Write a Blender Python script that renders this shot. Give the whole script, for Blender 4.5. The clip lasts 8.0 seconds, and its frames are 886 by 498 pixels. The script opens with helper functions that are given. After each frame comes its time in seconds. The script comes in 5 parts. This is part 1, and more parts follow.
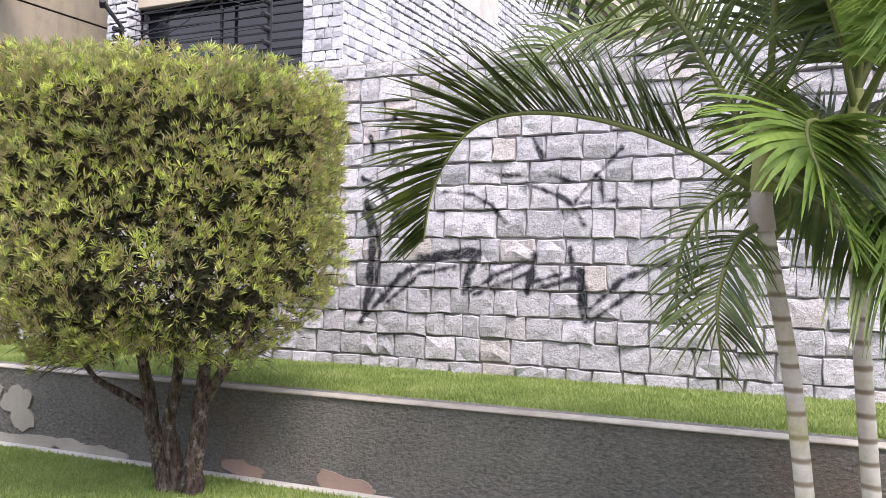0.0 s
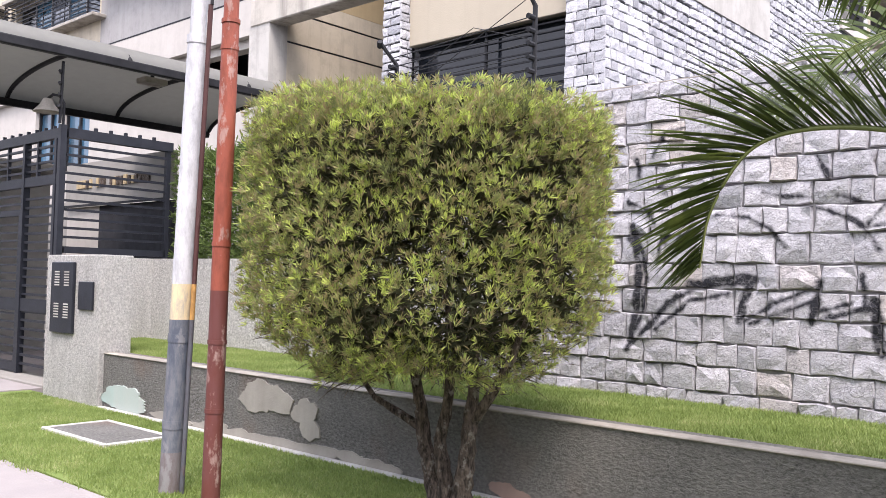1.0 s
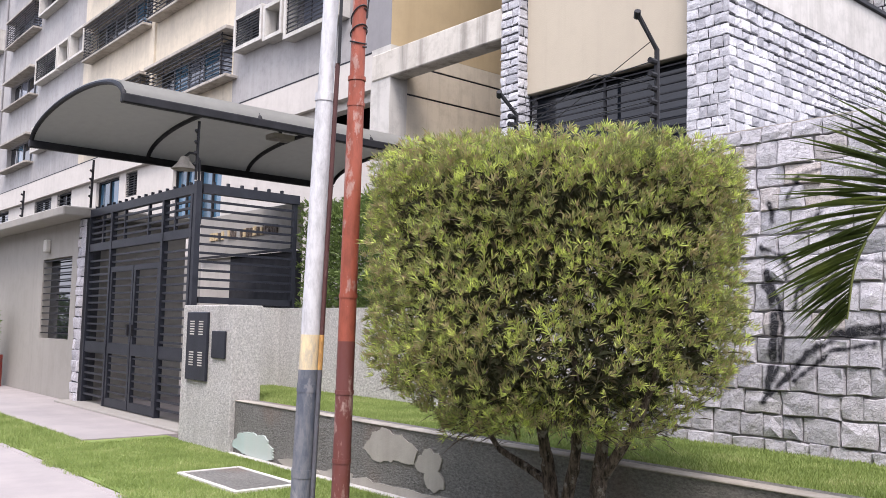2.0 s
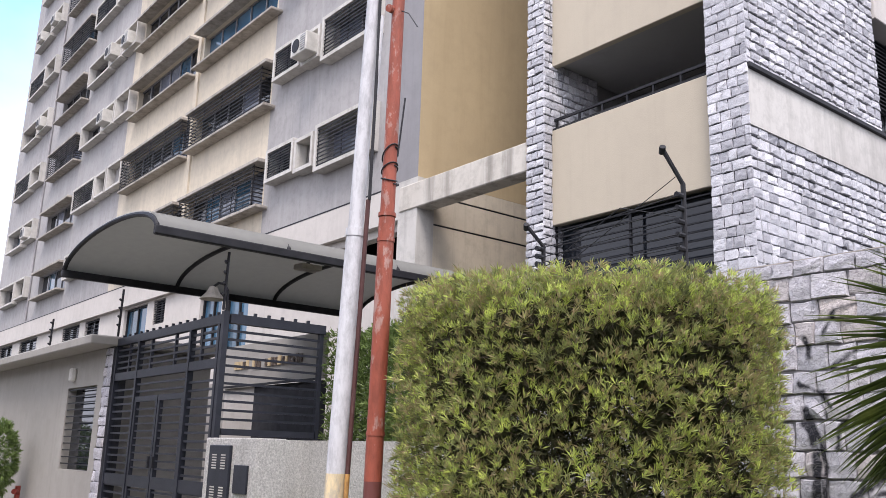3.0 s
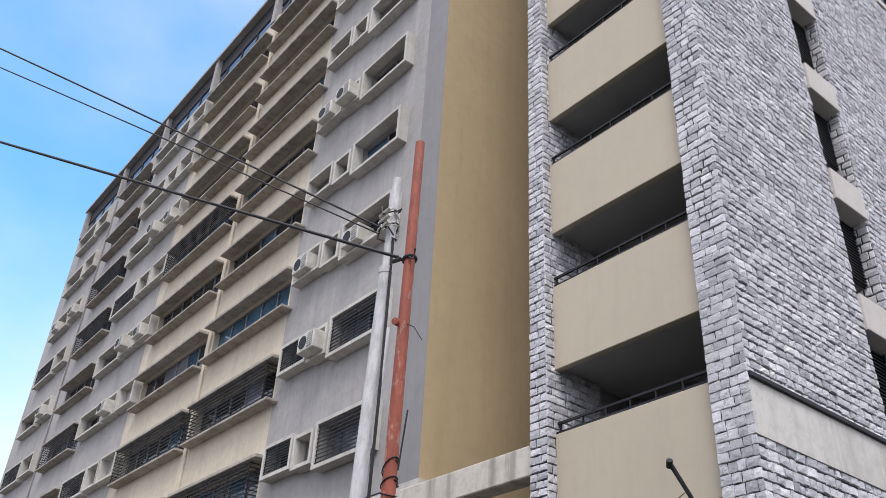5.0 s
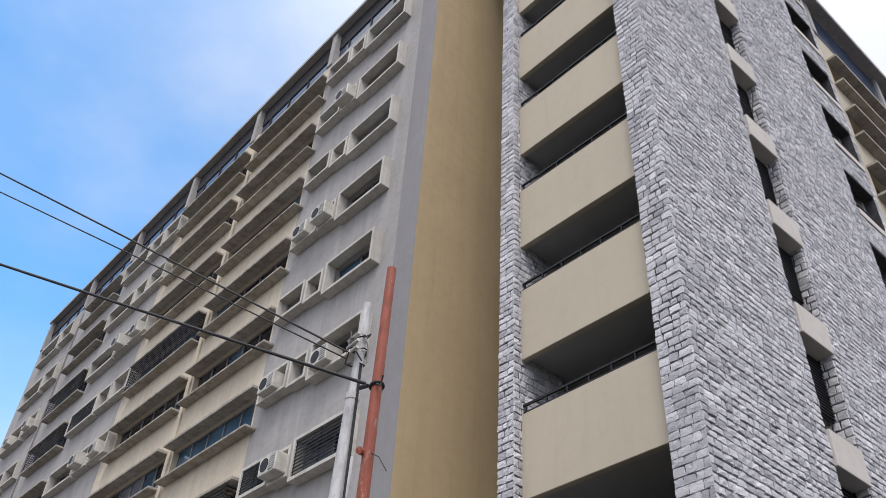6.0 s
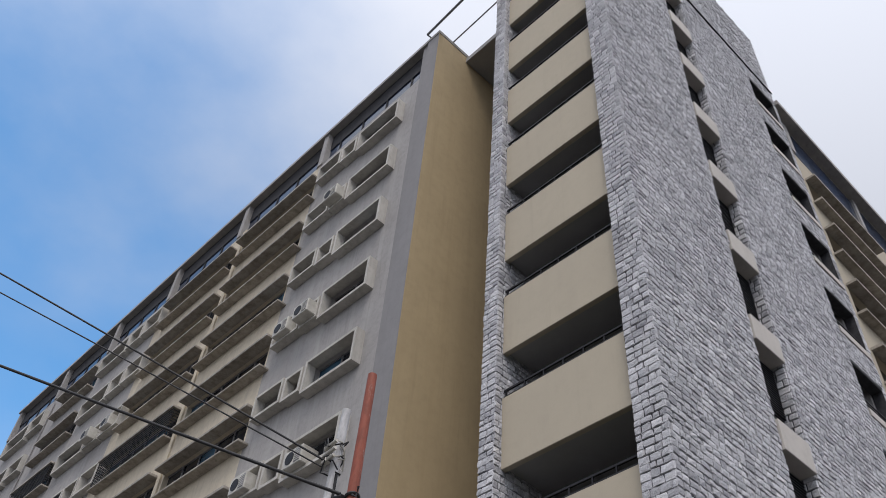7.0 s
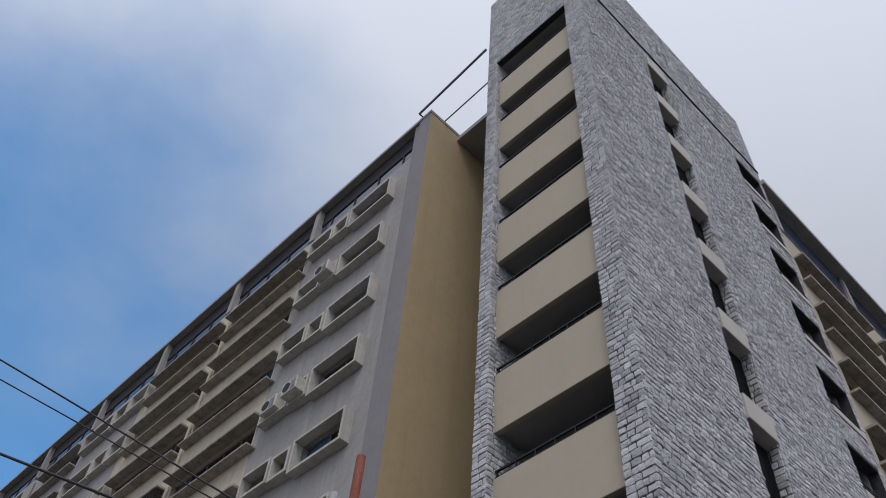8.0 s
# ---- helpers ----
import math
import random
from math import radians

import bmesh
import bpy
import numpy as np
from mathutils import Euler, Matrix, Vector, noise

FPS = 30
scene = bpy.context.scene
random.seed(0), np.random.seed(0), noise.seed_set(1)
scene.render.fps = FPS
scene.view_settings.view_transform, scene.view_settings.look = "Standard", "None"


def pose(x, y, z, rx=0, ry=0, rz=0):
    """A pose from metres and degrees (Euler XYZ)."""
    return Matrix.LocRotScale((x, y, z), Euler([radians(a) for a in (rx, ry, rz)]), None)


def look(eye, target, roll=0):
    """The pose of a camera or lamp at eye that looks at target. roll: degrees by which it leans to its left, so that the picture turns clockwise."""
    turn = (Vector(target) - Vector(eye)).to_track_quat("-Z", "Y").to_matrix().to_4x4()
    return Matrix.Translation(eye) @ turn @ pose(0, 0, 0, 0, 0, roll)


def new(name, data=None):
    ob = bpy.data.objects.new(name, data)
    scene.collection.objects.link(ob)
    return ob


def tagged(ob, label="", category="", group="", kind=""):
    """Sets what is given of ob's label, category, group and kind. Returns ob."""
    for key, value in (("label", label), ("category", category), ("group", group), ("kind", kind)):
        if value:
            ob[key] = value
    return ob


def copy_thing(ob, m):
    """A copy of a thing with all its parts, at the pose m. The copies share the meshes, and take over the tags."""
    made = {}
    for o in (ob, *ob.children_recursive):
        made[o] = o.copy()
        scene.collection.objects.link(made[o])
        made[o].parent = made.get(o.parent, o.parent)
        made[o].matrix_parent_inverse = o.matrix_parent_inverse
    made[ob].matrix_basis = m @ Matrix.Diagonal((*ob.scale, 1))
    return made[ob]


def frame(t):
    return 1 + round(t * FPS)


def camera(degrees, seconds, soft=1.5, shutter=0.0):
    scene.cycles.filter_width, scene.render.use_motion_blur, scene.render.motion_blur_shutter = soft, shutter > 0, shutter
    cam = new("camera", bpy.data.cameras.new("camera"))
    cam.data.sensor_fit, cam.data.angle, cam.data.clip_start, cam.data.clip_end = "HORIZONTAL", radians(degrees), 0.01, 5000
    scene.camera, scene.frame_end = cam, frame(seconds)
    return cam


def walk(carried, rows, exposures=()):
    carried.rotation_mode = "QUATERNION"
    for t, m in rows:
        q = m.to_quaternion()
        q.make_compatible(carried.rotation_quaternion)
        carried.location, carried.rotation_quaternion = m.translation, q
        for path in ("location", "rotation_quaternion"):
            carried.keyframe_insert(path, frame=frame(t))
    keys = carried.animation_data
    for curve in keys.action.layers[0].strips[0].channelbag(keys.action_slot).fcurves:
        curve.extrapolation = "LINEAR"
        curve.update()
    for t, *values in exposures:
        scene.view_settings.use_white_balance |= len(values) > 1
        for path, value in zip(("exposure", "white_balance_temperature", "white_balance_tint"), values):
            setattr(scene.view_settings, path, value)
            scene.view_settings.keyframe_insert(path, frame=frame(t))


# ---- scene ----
cam = camera(53.9, 8.0, soft=0.55)
PATH = [
    (0, (0.001, 0.148, 1.322), (-0.84, 1.962, 1.355), 0.9),
    (0.5, (-0.033, 0.163, 1.317), (-1.133, 1.833, 1.382), 0.8),
    (1, (-0.063, 0.151, 1.326), (-1.393, 1.642, 1.404), 1.4),
    (1.5, (-0.091, 0.141, 1.332), (-1.559, 1.495, 1.438), 1.7),
    (1.7, (-0.094, 0.143, 1.335), (-1.589, 1.465, 1.462), 1.5),
    (2.8, (-0.15, 0.138, 1.399), (-1.679, 1.366, 1.792), 2.0),
    (3, (-0.151, 0.138, 1.405), (-1.671, 1.353, 1.867), 1.7),
    (3.5, (-0.147, 0.136, 1.435), (-1.631, 1.322, 2.06), 2.0),
    (4, (-0.138, 0.134, 1.464), (-1.588, 1.291, 2.211), 2.7),
    (4.5, (-0.141, 0.131, 1.501), (-1.552, 1.229, 2.397), 2.2),
    (5, (-0.131, 0.117, 1.52), (-1.469, 1.145, 2.593), 3.3),
    (5.2, (-0.128, 0.117, 1.525), (-1.432, 1.133, 2.65), 3.3),
    (6.5, (-0.096, 0.092, 1.583), (-1.204, 1.012, 2.97), 4.8),
    (7, (-0.091, 0.08, 1.601), (-1.133, 0.954, 3.068), 5.5),
    (7.5, (-0.095, 0.079, 1.617), (-1.071, 0.9, 3.157), 5.7),
    (8, (-0.087, 0.073, 1.626), (-1.024, 0.864, 3.206), 5.6),
]
walk(cam, [(t, look(eye, target, roll)) for t, eye, target, roll in PATH],
     exposures=((0.0, 1.74, 6500, 19), (1.5, 1.54, 6450, 19), (3.0, 1.22, 6400, 18), (4.5, 0.82, 6400, 15), (6.5, 0.40, 6550, 13), (8.0, -0.26, 6350, 12)))

# ---- world, sun ----
SUN_AZ, SUN_EL = radians(132.0), radians(58.0)          # azimuth clockwise from +y
world = bpy.data.worlds.new("world")
scene.world = world
world.use_nodes = True
wn, wl = world.node_tree.nodes, world.node_tree.links
wn.clear()
w_out, w_bg = wn.new("ShaderNodeOutputWorld"), wn.new("ShaderNodeBackground")
w_sky = wn.new("ShaderNodeTexSky")
w_sky.sky_type, w_sky.sun_disc, w_sky.sun_elevation, w_sky.sun_rotation = "NISHITA", False, SUN_EL, SUN_AZ
w_sky.air_density, w_sky.dust_density, w_sky.ozone_density = 1.0, 0.3, 2.0
w_tc, w_map = wn.new("ShaderNodeTexCoord"), wn.new("ShaderNodeMapping")
w_map.inputs["Scale"].default_value = (1.0, 1.0, 1.6)
w_n1 = wn.new("ShaderNodeTexNoise")
w_n1.inputs["Scale"].default_value, w_n1.inputs["Detail"].default_value, w_n1.inputs["Roughness"].default_value = 1.9, 7.0, 0.52
w_dot = wn.new("ShaderNodeVectorMath")
w_dot.operation = "DOT_PRODUCT"
w_dot.inputs[1].default_value = (-0.88, 0.05, 0.47)      # the clear patch of blue lies this way
w_mul = wn.new("ShaderNodeMath")
w_mul.operation, w_mul.inputs[1].default_value, w_mul.inputs[2].default_value = "MULTIPLY_ADD", -3.2, 2.82
w_add = wn.new("ShaderNodeMath")
w_sep = wn.new("ShaderNodeSeparateXYZ")
w_haze = wn.new("ShaderNodeMapRange")                    # paler towards the horizon
w_haze.inputs[1].default_value, w_haze.inputs[2].default_value, w_haze.inputs[3].default_value, w_haze.inputs[4].default_value = 0.28, 0.56, 0.42, 0.0
w_sum = wn.new("ShaderNodeMath")
w_ramp = wn.new("ShaderNodeValToRGB")
w_ramp.color_ramp.interpolation = "EASE"
w_ramp.color_ramp.elements[0].position, w_ramp.color_ramp.elements[1].position = 0.08, 0.80
w_gain = wn.new("ShaderNodeVectorMath")
w_gain.operation = "MULTIPLY"
w_gain.inputs[1].default_value = (0.125, 0.215, 0.24)
w_sun = wn.new("ShaderNodeVectorMath")                   # clouds are brighter on the sun's side
w_sun.operation = "DOT_PRODUCT"
w_sun.inputs[1].default_value = (math.sin(SUN_AZ) * math.cos(SUN_EL), math.cos(SUN_AZ) * math.cos(SUN_EL), math.sin(SUN_EL))
w_lit = wn.new("ShaderNodeMapRange")
w_lit.inputs[1].default_value, w_lit.inputs[2].default_value, w_lit.inputs[3].default_value, w_lit.inputs[4].default_value = 0.3, 1.0, 0.66, 1.30
w_cloud = wn.new("ShaderNodeVectorMath")
w_cloud.operation = "SCALE"
w_cloud.inputs[0].default_value = (0.90, 0.955, 1.06)
w_mix = wn.new("ShaderNodeMixRGB")
wl.new(w_tc.outputs["Generated"], w_map.inputs["Vector"])
wl.new(w_map.outputs[0], w_n1.inputs["Vector"])
wl.new(w_tc.outputs["Generated"], w_dot.inputs[0])
wl.new(w_tc.outputs["Generated"], w_sun.inputs[0])
wl.new(w_sun.outputs["Value"], w_lit.inputs[0])
wl.new(w_lit.outputs[0], w_cloud.inputs["Scale"])
wl.new(w_cloud.outputs[0], w_mix.inputs[2])
wl.new(w_dot.outputs["Value"], w_mul.inputs[0])
wl.new(w_mul.outputs[0], w_add.inputs[0])
wl.new(w_n1.outputs["Fac"], w_add.inputs[1])
wl.new(w_tc.outputs["Generated"], w_sep.inputs[0])
wl.new(w_sep.outputs[2], w_haze.inputs[0])
wl.new(w_add.outputs[0], w_sum.inputs[0])
wl.new(w_haze.outputs[0], w_sum.inputs[1])
wl.new(w_sum.outputs[0], w_ramp.inputs[0])
wl.new(w_sky.outputs[0], w_gain.inputs[0])
wl.new(w_ramp.outputs[0], w_mix.inputs[0])
wl.new(w_gain.outputs[0], w_mix.inputs[1])
wl.new(w_mix.outputs[0], w_bg.inputs[0])
wl.new(w_bg.outputs[0], w_out.inputs[0])
w_bg.inputs[1].default_value = 1.0

sun = new("sun", bpy.data.lights.new("sun", "SUN"))
sun.data.energy, sun.data.angle, sun.data.color = 1.5, radians(20), (1.0, 0.93, 0.84)
sun.matrix_world = look((0, 0, 40), (-math.sin(SUN_AZ) * math.cos(SUN_EL), -math.cos(SUN_AZ) * math.cos(SUN_EL), 40 - math.sin(SUN_EL)))


# ---- materials ----
def lerp_nodes(nt, c1, c2, fac):
    m = nt.nodes.new("ShaderNodeMixRGB")
    m.inputs[1].default_value, m.inputs[2].default_value = (*c1, 1), (*c2, 1)
    nt.links.new(fac, m.inputs[0])
    return m.outputs[0]


def tex_noise(nt, vec, scale, detail=4.0, rough=0.6, lo=0.35, hi=0.65):
    n = nt.nodes.new("ShaderNodeTexNoise")
    n.inputs["Scale"].default_value, n.inputs["Detail"].default_value, n.inputs["Roughness"].default_value = scale, detail, rough
    nt.links.new(vec, n.inputs["Vector"])
    r = nt.nodes.new("ShaderNodeMapRange")
    r.inputs[1].default_value, r.inputs[2].default_value = lo, hi
    nt.links.new(n.outputs["Fac"], r.inputs[0])
    return r.outputs[0]


def mix_rgb(nt, fac, a, b, mode="MIX"):
    m = nt.nodes.new("ShaderNodeMixRGB")
    m.blend_type = mode
    if isinstance(fac, float):
        m.inputs[0].default_value = fac
    else:
        nt.links.new(fac, m.inputs[0])
    for slot, v in ((1, a), (2, b)):
        if isinstance(v, tuple):
            m.inputs[slot].default_value = (*v, 1)
        else:
            nt.links.new(v, m.inputs[slot])
    return m.outputs[0]


def scaled(nt, vec, sx, sy, sz):
    m = nt.nodes.new("ShaderNodeMapping")
    m.inputs["Scale"].default_value = (sx, sy, sz)
    nt.links.new(vec, m.inputs["Vector"])
    return m.outputs[0]


def times(nt, a, k):
    m = nt.nodes.new("ShaderNodeMath")
    m.operation, m.inputs[1].default_value = "MULTIPLY", k
    nt.links.new(a, m.inputs[0])
    return m.outputs[0]


def base(name, rough=0.8, metal=0.0, spec=0.4):
    m = bpy.data.materials.new(name)
    m.use_nodes = True
    nt = m.node_tree
    b = nt.nodes["Principled BSDF"]
    b.inputs["Roughness"].default_value, b.inputs["Metallic"].default_value = rough, metal
    b.inputs["Specular IOR Level"].default_value = spec
    g = nt.nodes.new("ShaderNodeNewGeometry")
    return m, nt, b, g.outputs["Position"], g


def bump(nt, b, height, strength=0.4, dist=0.01):
    n = nt.nodes.new("ShaderNodeBump")
    n.inputs["Strength"].default_value, n.inputs["Distance"].default_value = strength, dist
    nt.links.new(height, n.inputs["Height"])
    nt.links.new(n.outputs[0], b.inputs["Normal"])


def plaster(name, col, stain, streak=0.5, grain=60.0, rough=0.85, streak_col=None, bump_k=0.25):
    """Painted render with blotches and rain streaks that run down."""
    m, nt, b, pos, _ = base(name, rough)
    blot = tex_noise(nt, pos, 0.55, 5, 0.6, 0.35, 0.75)
    blot2 = tex_noise(nt, pos, 4.0, 6, 0.7, 0.46, 0.72)
    run = tex_noise(nt, scaled(nt, pos, 2.6, 2.6, 0.16), 1.0, 5, 0.65, 0.48, 0.78)
    fine = tex_noise(nt, pos, grain, 3, 0.6, 0.3, 0.7)
    c = lerp_nodes(nt, col, stain, times(nt, blot, 0.55))
    c = mix_rgb(nt, times(nt, blot2, streak * .55), c, tuple(v * .75 for v in stain))
    c = mix_rgb(nt, times(nt, run, streak), c, streak_col or stain)
    thin = tex_noise(nt, scaled(nt, pos, 5.0, 5.0, 0.30), 1.0, 5, 0.7, 0.54, 0.74)
    c = mix_rgb(nt, times(nt, thin, streak * .45), c, tuple(v * .62 for v in stain))
    c = mix_rgb(nt, times(nt, fine, 0.10), c, tuple(v * 0.6 for v in col))
    nt.links.new(c, b.inputs["Base Color"])
    bump(nt, b, fine, bump_k, 0.004)
    return m


def plain(name, col, col2, rough=0.5, metal=0.0, scale=6.0, spec=0.4, fine_scale=90.0):
    m, nt, b, pos, _ = base(name, rough, metal, spec)
    c = lerp_nodes(nt, col, col2, tex_noise(nt, pos, scale, 5, 0.6))
    fine = tex_noise(nt, pos, fine_scale, 2, 0.5)
    c = mix_rgb(nt, times(nt, fine, 0.15), c, tuple(v * 0.5 for v in col))
    nt.links.new(c, b.inputs["Base Color"])
    bump(nt, b, fine, 0.15, 0.002)
    return m


def stone_mat(name, cols, island, paint=None, grime=0.40, crack_size=9.0, crack_k=0.45):
    """Split-face stone; every piece has its own shade."""
    m, nt, b, pos, g = base(name, 0.85, 0.0, 0.3)
    if island:
        rnd = g.outputs["Random Per Island"]
    else:
        oi = nt.nodes.new("ShaderNodeObjectInfo")
        rnd = oi.outputs["Random"]
    r = nt.nodes.new("ShaderNodeValToRGB")
    r.color_ramp.interpolation = "LINEAR"
    els = r.color_ramp.elements
    while len(els) < len(cols):
        els.new(0.5)
    for i, c in enumerate(cols):
        els[i].position, els[i].color = i / (len(cols) - 1), (*c, 1)
    nt.links.new(rnd, r.inputs[0])
    big = tex_noise(nt, pos, 7.0, 6, 0.65, 0.35, 0.7)
    c = mix_rgb(nt, times(nt, big, grime), r.outputs[0], (0.17, 0.17, 0.19))
    vein = tex_noise(nt, pos, 26.0, 6, 0.7, 0.5, 0.62)
    c = mix_rgb(nt, times(nt, vein, 0.28), c, (0.68, 0.66, 0.66))
    dirt = tex_noise(nt, pos, 0.6, 3, 0.6, 0.45, 0.7)
    c = mix_rgb(nt, times(nt, dirt, 0.25), c, (0.26, 0.26, 0.27))
    if paint:
        c = paint(nt, pos, c)
    nt.links.new(c, b.inputs["Base Color"])
    crack = nt.nodes.new("ShaderNodeTexVoronoi")
    crack.feature = "DISTANCE_TO_EDGE"
    crack.inputs["Scale"].default_value = crack_size
    wob = nt.nodes.new("ShaderNodeVectorMath")
    wob.operation = "ADD"
    nz = nt.nodes.new("ShaderNodeTexNoise")
    nz.inputs["Scale"].default_value = 6.0
    nt.links.new(pos, nz.inputs["Vector"])
    nt.links.new(pos, wob.inputs[0])
    nt.links.new(nz.outputs["Color"], wob.inputs[1])
    nt.links.new(scaled(nt, wob.outputs[0], 1, 1, 1.7), crack.inputs["Vector"])
    line = nt.nodes.new("ShaderNodeMapRange")
    line.inputs[1].default_value, line.inputs[2].default_value = 0.055, 0.0
    nt.links.new(crack.outputs["Distance"], line.inputs[0])
    c = mix_rgb(nt, times(nt, line.outputs[0], crack_k), c, (0.15, 0.145, 0.15))
    nt.links.new(c, b.inputs["Base Color"])
    bump(nt, b, tex_noise(nt, pos, 18.0, 8, 0.7, 0.3, 0.7), 0.6, 0.025)
    return m


SCRAWL = (  # sprayed lines on the wall: half width, then x, z pairs
    (.030, -3.36, 1.78, -3.31, 1.63), (.024, -3.37, 1.70, -3.33, 1.62, -3.30, 1.44, -3.32, 1.21, -3.37, .93), (.012, -3.28, 1.60, -3.25, 1.40, -3.27, 1.15, -3.40, .86),
    (.010, -3.40, .86, -3.23, 1.03, -3.08, 1.21), (.016, -3.23, 1.03, -3.08, 1.21, -2.86, 1.34), (.034, -2.90, 1.35, -2.63, 1.39, -2.42, 1.40), (.008, -3.16, 1.02, -2.90, 1.24, -2.62, 1.30),
    (.026, -2.43, 1.40, -2.51, 1.25, -2.53, 1.12), (.012, -2.52, 1.10, -2.31, 1.23, -2.01, 1.37), (.008, -2.46, 1.10, -2.2, 1.2, -2.0, 1.28), (.022, -2.0, 1.38, -2.05, 1.14),
    (.014, -2.05, 1.13, -1.85, 1.19, -1.68, 1.24), (.007, -2.0, 1.20, -1.8, 1.26), (.028, -1.66, 1.27, -1.63, .95), (.012, -1.74, 1.44, -1.72, 1.24), (.014, -1.64, .98, -1.38, 1.23, -1.05, 1.36), (.007, -1.60, .93, -1.3, 1.15),
    (.010, -3.06, 1.75, -3.13, 1.65, -3.15, 1.53), (.007, -2.7, 1.85, -2.48, 1.83, -2.32, 1.74, -2.22, 1.62), (.006, -2.37, 1.99, -2.21, 1.96, -2.06, 1.95), (.008, -2.06, 1.89, -1.83, 1.81, -1.73, 1.74, -1.64, 1.61),
    (.005, -1.39, 2.12, -1.60, 1.90, -1.69, 1.78, -1.73, 1.67), (.012, -1.53, 1.92, -1.51, 1.76), (.006, -1.73, 1.74, -1.39, 1.77), (.010, -3.40, 1.97, -3.24, 1.90, -3.18, 1.81), (.014, -3.34, 2.28, -3.31, 2.15),
    (.008, -2.96, 2.50, -3.10, 2.47, -3.2, 2.3), (.008, -1.89, 1.95, -1.76, 1.91), (.008, -2.02, 2.22, -1.95, 2.08), (.006, -2.3, 2.7, -2.5, 2.4), (.007, -3.2, 2.05, -2.95, 2.2))
GRAFFITI = [(*p[i:i + 4], p[0]) for p in ([w, *q] for w, *q in SCRAWL) for i in range(1, len(p) - 3, 2)]


def spray(nt, pos, col):
    """Black sprayed strokes, uneven in cover."""
    dist = None
    for x0, z0, x1, z1, w in GRAFFITI:
        flat = nt.nodes.new("ShaderNodeVectorMath")
        flat.operation = "MULTIPLY"
        flat.inputs[1].default_value = (1, 0, 1)
        nt.links.new(pos, flat.inputs[0])
        off = nt.nodes.new("ShaderNodeVectorMath")
        off.operation = "SUBTRACT"
        off.inputs[1].default_value = (x0, 0, z0)
        nt.links.new(flat.outputs[0], off.inputs[0])
        d = Vector((x1 - x0, 0, z1 - z0))
        dot = nt.nodes.new("ShaderNodeVectorMath")
        dot.operation = "DOT_PRODUCT"
        dot.inputs[1].default_value = d / d.length_squared
        nt.links.new(off.outputs[0], dot.inputs[0])
        cl = nt.nodes.new("ShaderNodeClamp")
        nt.links.new(dot.outputs["Value"], cl.inputs[0])
        along = nt.nodes.new("ShaderNodeVectorMath")
        along.operation = "SCALE"
        along.inputs[0].default_value = d
        nt.links.new(cl.outputs[0], along.inputs["Scale"])
        gap = nt.nodes.new("ShaderNodeVectorMath")
        gap.operation = "DISTANCE"
        nt.links.new(off.outputs[0], gap.inputs[0])
        nt.links.new(along.outputs[0], gap.inputs[1])
        rel = nt.nodes.new("ShaderNodeMath")
        rel.operation, rel.inputs[1].default_value = "SUBTRACT", w + .001
        nt.links.new(gap.outputs["Value"], rel.inputs[0])
        if dist is None:
            dist = rel.outputs[0]
        else:
            mn = nt.nodes.new("ShaderNodeMath")
            mn.operation = "MINIMUM"
            nt.links.new(dist, mn.inputs[0])
            nt.links.new(rel.outputs[0], mn.inputs[1])
            dist = mn.outputs[0]
    wob = tex_noise(nt, pos, 11.0, 3, 0.55, 0.3, 0.7)
    add = nt.nodes.new("ShaderNodeMath")
    add.operation, add.inputs[1].default_value = "MULTIPLY_ADD", 0.03
    nt.links.new(wob, add.inputs[0])
    nt.links.new(dist, add.inputs[2])
    edge = nt.nodes.new("ShaderNodeMapRange")
    edge.inputs[1].default_value, edge.inputs[2].default_value = 0.033, 0.008
    edge.inputs[3].default_value, edge.inputs[4].default_value = 0.0, 1.0
    nt.links.new(add.outputs[0], edge.inputs[0])
    dry = tex_noise(nt, scaled(nt, pos, 1, 1, 1.6), 7.0, 5, 0.7, 0.24, 0.47)
    cover = nt.nodes.new("ShaderNodeMath")
    cover.operation = "MULTIPLY"
    nt.links.new(edge.outputs[0], cover.inputs[0])
    nt.links.new(dry, cover.inputs[1])
    return mix_rgb(nt, cover.outputs[0], col, (0.018, 0.018, 0.024))


